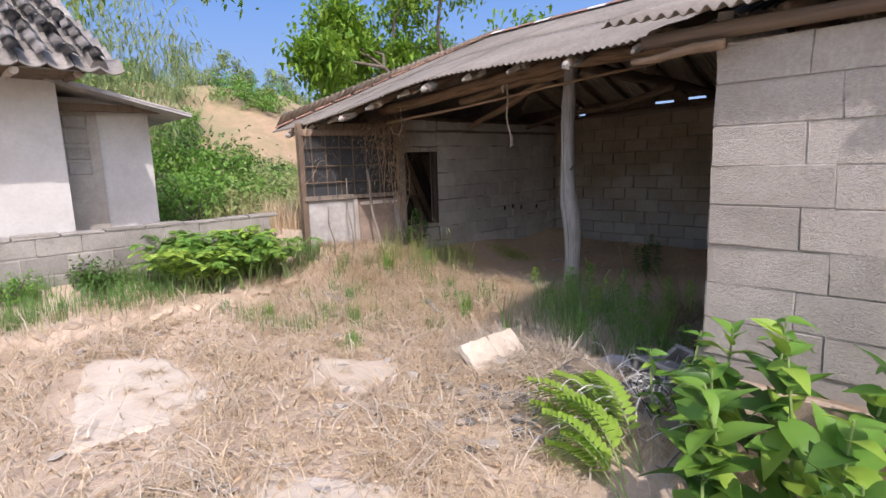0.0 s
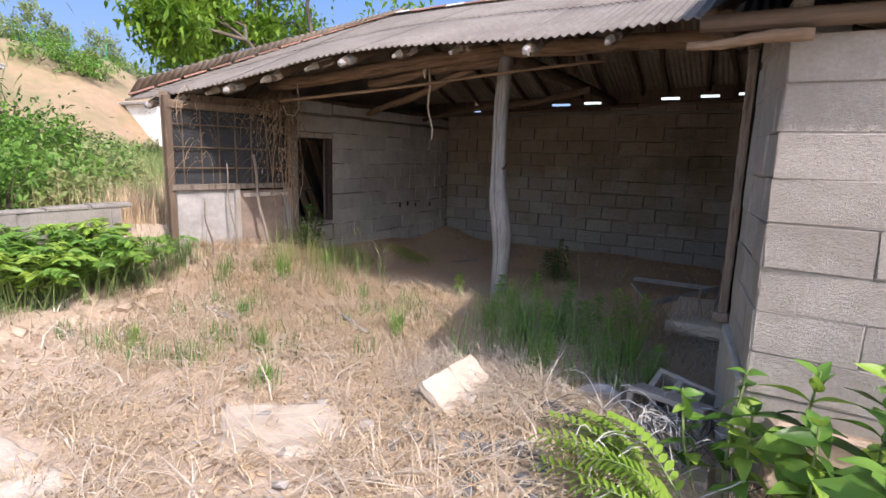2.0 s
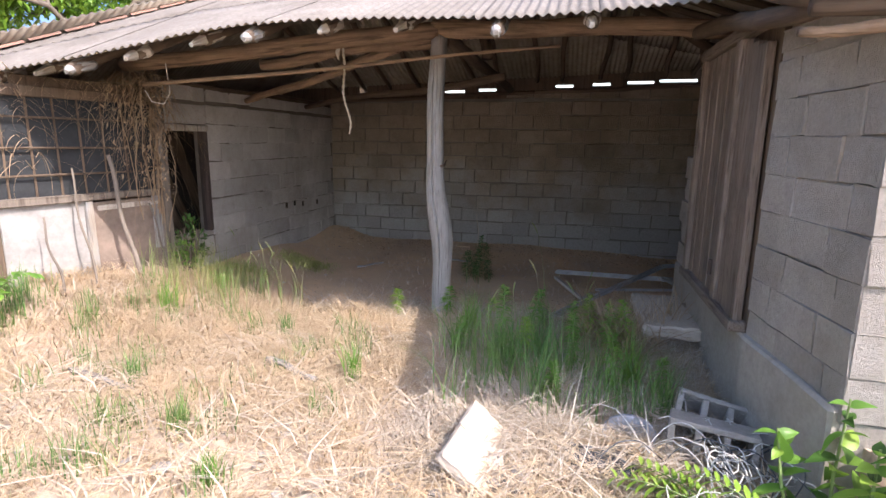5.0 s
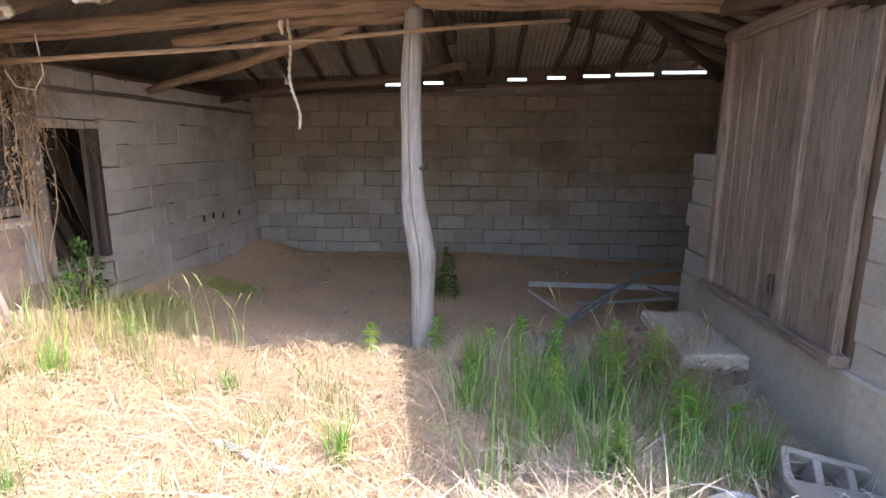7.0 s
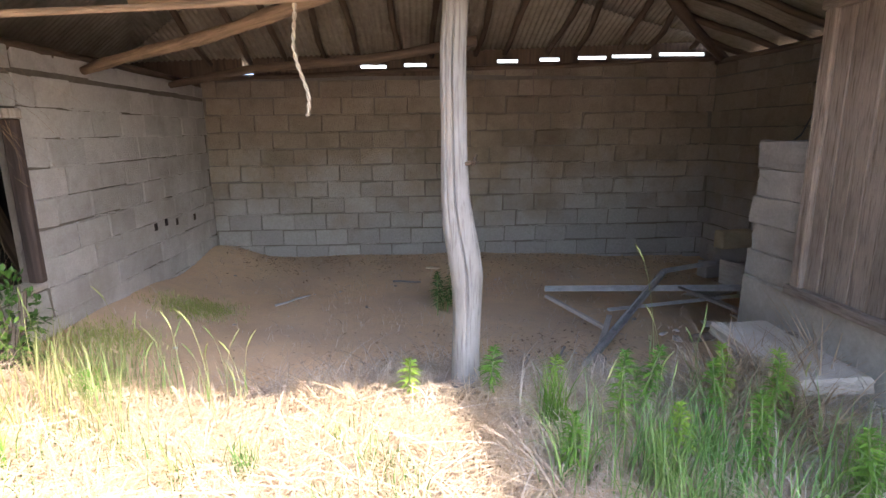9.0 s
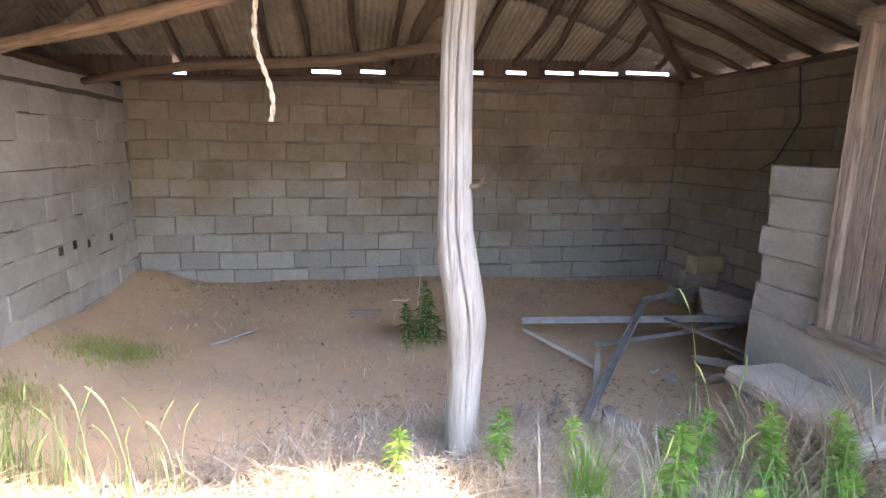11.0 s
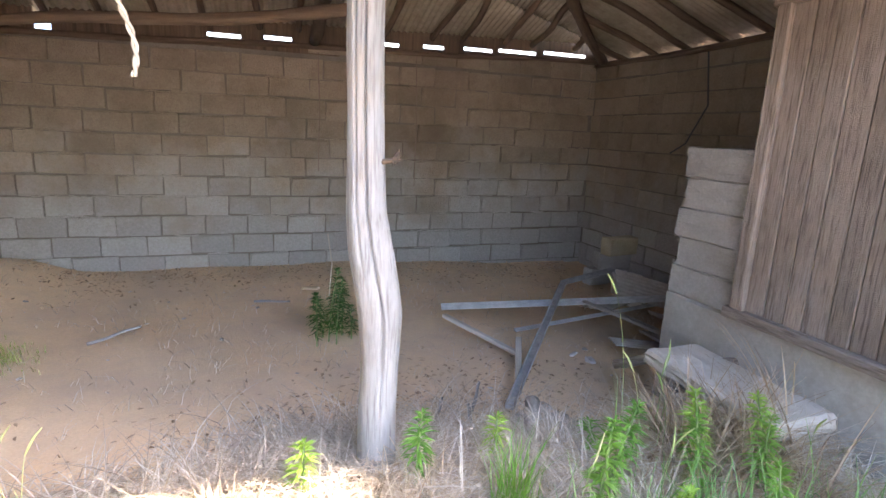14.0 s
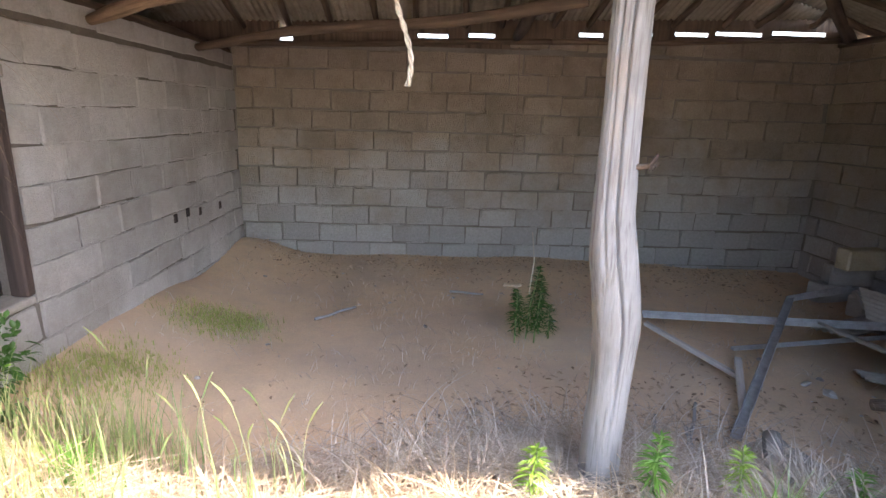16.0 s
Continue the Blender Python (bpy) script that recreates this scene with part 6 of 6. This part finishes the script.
for k in range(7):
    x, y = -40 + q.uniform(-2, 2), 8 + k * 2.2
    leafy_bush("hilltop_tree", "hazy green young tree on the hilltop", x, y, q.uniform(0.9, 1.6), q.uniform(2.2, 3.6), 900, M_BAMBOO, 890 + k, 0.3, "hilltop trees", z=float(hill_z(x, y)))


def grow(bm, p, way, length, rad, depth, tips, q, droop=0.0):
    """Forking limbs; the ends are gathered in tips."""
    mid = p + way * length * 0.5 + Vector(q.normal(0, 0.06, 3)) * length
    end = p + way * length + Vector((0, 0, -droop * length))
    tube([p, mid, end], [rad, rad * 0.85, rad * 0.68], 7 if rad > 0.04 else 5, bm=bm, cap=False)
    tips.append((mid, depth)) if depth < 2 else None
    if depth == 0:
        tips.append((end, 0))
        return
    for k in range(q.integers(2, 4) + (depth > 2)):
        turn = Vector(q.normal(0, 0.62, 3))
        grow(bm, end, (way + turn).normalized(), length * q.uniform(0.6, 0.85), rad * q.uniform(0.5, 0.68), depth - 1, tips, q, droop)


def tree(name, label, x, y, trunk, rad, depth, per, leaf, mat, seed, lean=(0, 0), spread=0.35, z=None):
    q = np.random.default_rng(seed)
    ob = thing(name, label, "tree", x, y, (ground_z(x, y) if z is None else z) - 0.1)
    bm = bmesh.new()
    tips = []
    grow(bm, Vector((0, 0, 0)), Vector((lean[0], lean[1], 1)).normalized(), trunk, rad, depth, tips, q)
    part("trunk", bm, M_BARK, ob, shade=True)
    ends = np.array([t for t, d in tips])
    k = q.integers(len(ends), size=per * len(ends))
    c = ends[k] + q.normal(0, spread, (len(k), 3))
    w = q.normal(0, 1, (len(k), 3)) + [0, 0, -0.2]
    v, f = leaves(c, w, leaf * q.uniform(0.6, 1.25, len(k)), leaf * 0.5, 0.2, 0.35, seed)
    piece("crown", mesh_from("crown", v, f, mat), ob)


tree("walnut_tree", "spreading walnut-like tree with bright green leaves behind the shed", -14.3, 12.1, 2.7, 0.17, 4, 110, 0.22, M_TREE, 910, (0.25, 0.15), 0.32)
tree("green_tree", "tall green tree behind the old house", -15.0, 1.8, 4.0, 0.2, 4, 90, 0.25, M_TREE, 912, (0, 0), 0.45)


def bamboo(x, y, tall, lean, seed):
    """One culm, nodding at the top, with wisps of narrow leaves."""
    q = np.random.default_rng(seed)
    ob = thing("bamboo", "wispy grey-green bamboo culm arching over", "bamboo", x, y, ground_z(x, y), "bamboo clump")
    pts = [Vector((lean[0] * tall * s ** 2.2, lean[1] * tall * s ** 2.2, tall * (s - 0.16 * s ** 4))) for s in np.linspace(0, 1, 12)]
    part("culm", tube(pts, [0.03 * (1 - 0.85 * s) for s in np.linspace(0, 1, 12)], 6), M_STEM, ob)
    n = 230
    s = q.uniform(0.25, 1.0, n)
    i = np.minimum((s * 11).astype(int), 10)
    P = np.array(pts)
    c = P[i] + (P[i + 1] - P[i]) * (s * 11 - i)[:, None] + q.normal(0, 1, (n, 3)) * (0.16 + 0.35 * np.sin(np.pi * s))[:, None] * [1, 1, 0.6]
    v, f = leaves(c, q.normal(0, 0.6, (n, 3)) + [0, 0, -0.7], q.uniform(0.12, 0.24, n), 0.03, 0.2, 0.4, seed)
    piece("bamboo_leaves", mesh_from("bamboo_leaves", v, f, M_BAMBOO), ob)


for k in range(15):
    bamboo(-12.5 - q.uniform(0, 2.5), 2.6 + q.uniform(0, 2.0), q.uniform(3.4, 6.4), (q.uniform(-0.05, 0.12), q.uniform(0.0, 0.28)), 930 + k)

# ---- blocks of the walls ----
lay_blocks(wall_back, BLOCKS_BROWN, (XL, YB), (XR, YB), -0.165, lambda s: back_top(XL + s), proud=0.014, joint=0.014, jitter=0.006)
lay_blocks(wall_left, BLOCKS, (XL, DOOR[1] + 0.09), (XL, YB), 0.0, lambda s: 2.12, proud=0.010, joint=0.009, jitter=0.005)
lay_blocks(wall_left, BLOCKS, (XL, 5.1), (XL, DOOR[1] + 0.09), 0.0, lambda s: DOOR[2] - 0.05)
lay_blocks(wall_left, BLOCKS, (XL, 5.1), (XL, DOOR[1] + 0.09), DOOR[3] + 0.07, lambda s: 2.13)
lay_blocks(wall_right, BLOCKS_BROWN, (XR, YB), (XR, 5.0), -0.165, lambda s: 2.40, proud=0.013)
lay_blocks(wall_front, BLOCKS_SUN, (XF, YN), (2.6, YN), 0.593, lambda s: 2.03, face=0.0046, proud=0.005, joint=0.0035, course=0.18, first=(0.48, 0.365), jitter=0.004)
lay_blocks(wall_side, BLOCKS_SUN, (XS, 3.86), (XF, YN), 0.593, lambda s: 2.12, face=0.0045, proud=0.004, joint=0.004, course=0.18, first=(0.3, 0.2))
lay_blocks(low_wall, BLOCKS_GARDEN, (-6.47, -3.5), (-6.47, 3.58), 0.14, lambda s: 0.92)
for k in range(18):
    y0 = -3.5 + 0.4 * k
    part("cap_block", box(-6.63, -6.455, y0, y0 + 0.39, 0.925, 0.955 + 0.008 * (k % 3), 0.008, cut=1, wob=0.004), M_GARDEN, low_wall)
# near-black patches on the face that stand for the shade in small holes
for y0, z0 in ((7.4, 0.72), (7.85, 0.70), (8.3, 0.68), (7.62, 0.73)):
    part("notch", box(XL + 0.004, XL + 0.016, y0, y0 + 0.05, z0, z0 + 0.07, 0.003), M_JAMB, wall_left)
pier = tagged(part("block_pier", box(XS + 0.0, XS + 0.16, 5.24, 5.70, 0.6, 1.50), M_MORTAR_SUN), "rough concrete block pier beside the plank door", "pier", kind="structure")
for k in range(5):
    z = 0.64 + k * 0.18
    ob = part("block", box(XS - 0.02 + 0.012 * math.sin(k * 2.3), XS + 0.17, 5.225, 5.715 - 0.02 * (k % 2), z, z + 0.177, 0.007, cut=3, wob=0.006), M_BLOCK_SUN, pier)


def mortar_lips(wall, axis, at, lo, hi, z0, courses, count, seed, mat):
    """Short ragged ridges of squeezed-out mortar along the bed joints."""
    q = np.random.default_rng(seed)
    for k in range(count):
        z = z0 + 0.2 * q.integers(courses)
        u, n = q.uniform(lo, hi), q.uniform(0.12, 0.55)
        m = max(3, int(n / 0.05))
        us = np.linspace(u, min(u + n, hi), m)
        pts = [(at + (0.004 if axis == "y" else 0.0), w, z + q.normal(0, 0.005)) if axis == "y" else (w, at - 0.004, z + q.normal(0, 0.005)) for w in us]
        part("mortar_lip", tube(pts, [0.004 + 0.007 * q.random() * math.sin(math.pi * (j + 0.6) / m) for j in range(m)], 5), mat, wall)


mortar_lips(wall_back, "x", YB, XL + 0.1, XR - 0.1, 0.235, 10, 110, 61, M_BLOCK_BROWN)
mortar_lips(wall_left, "y", XL, DOOR[1] + 0.2, YB - 0.1, 0.2, 9, 60, 62, M_BLOCK)
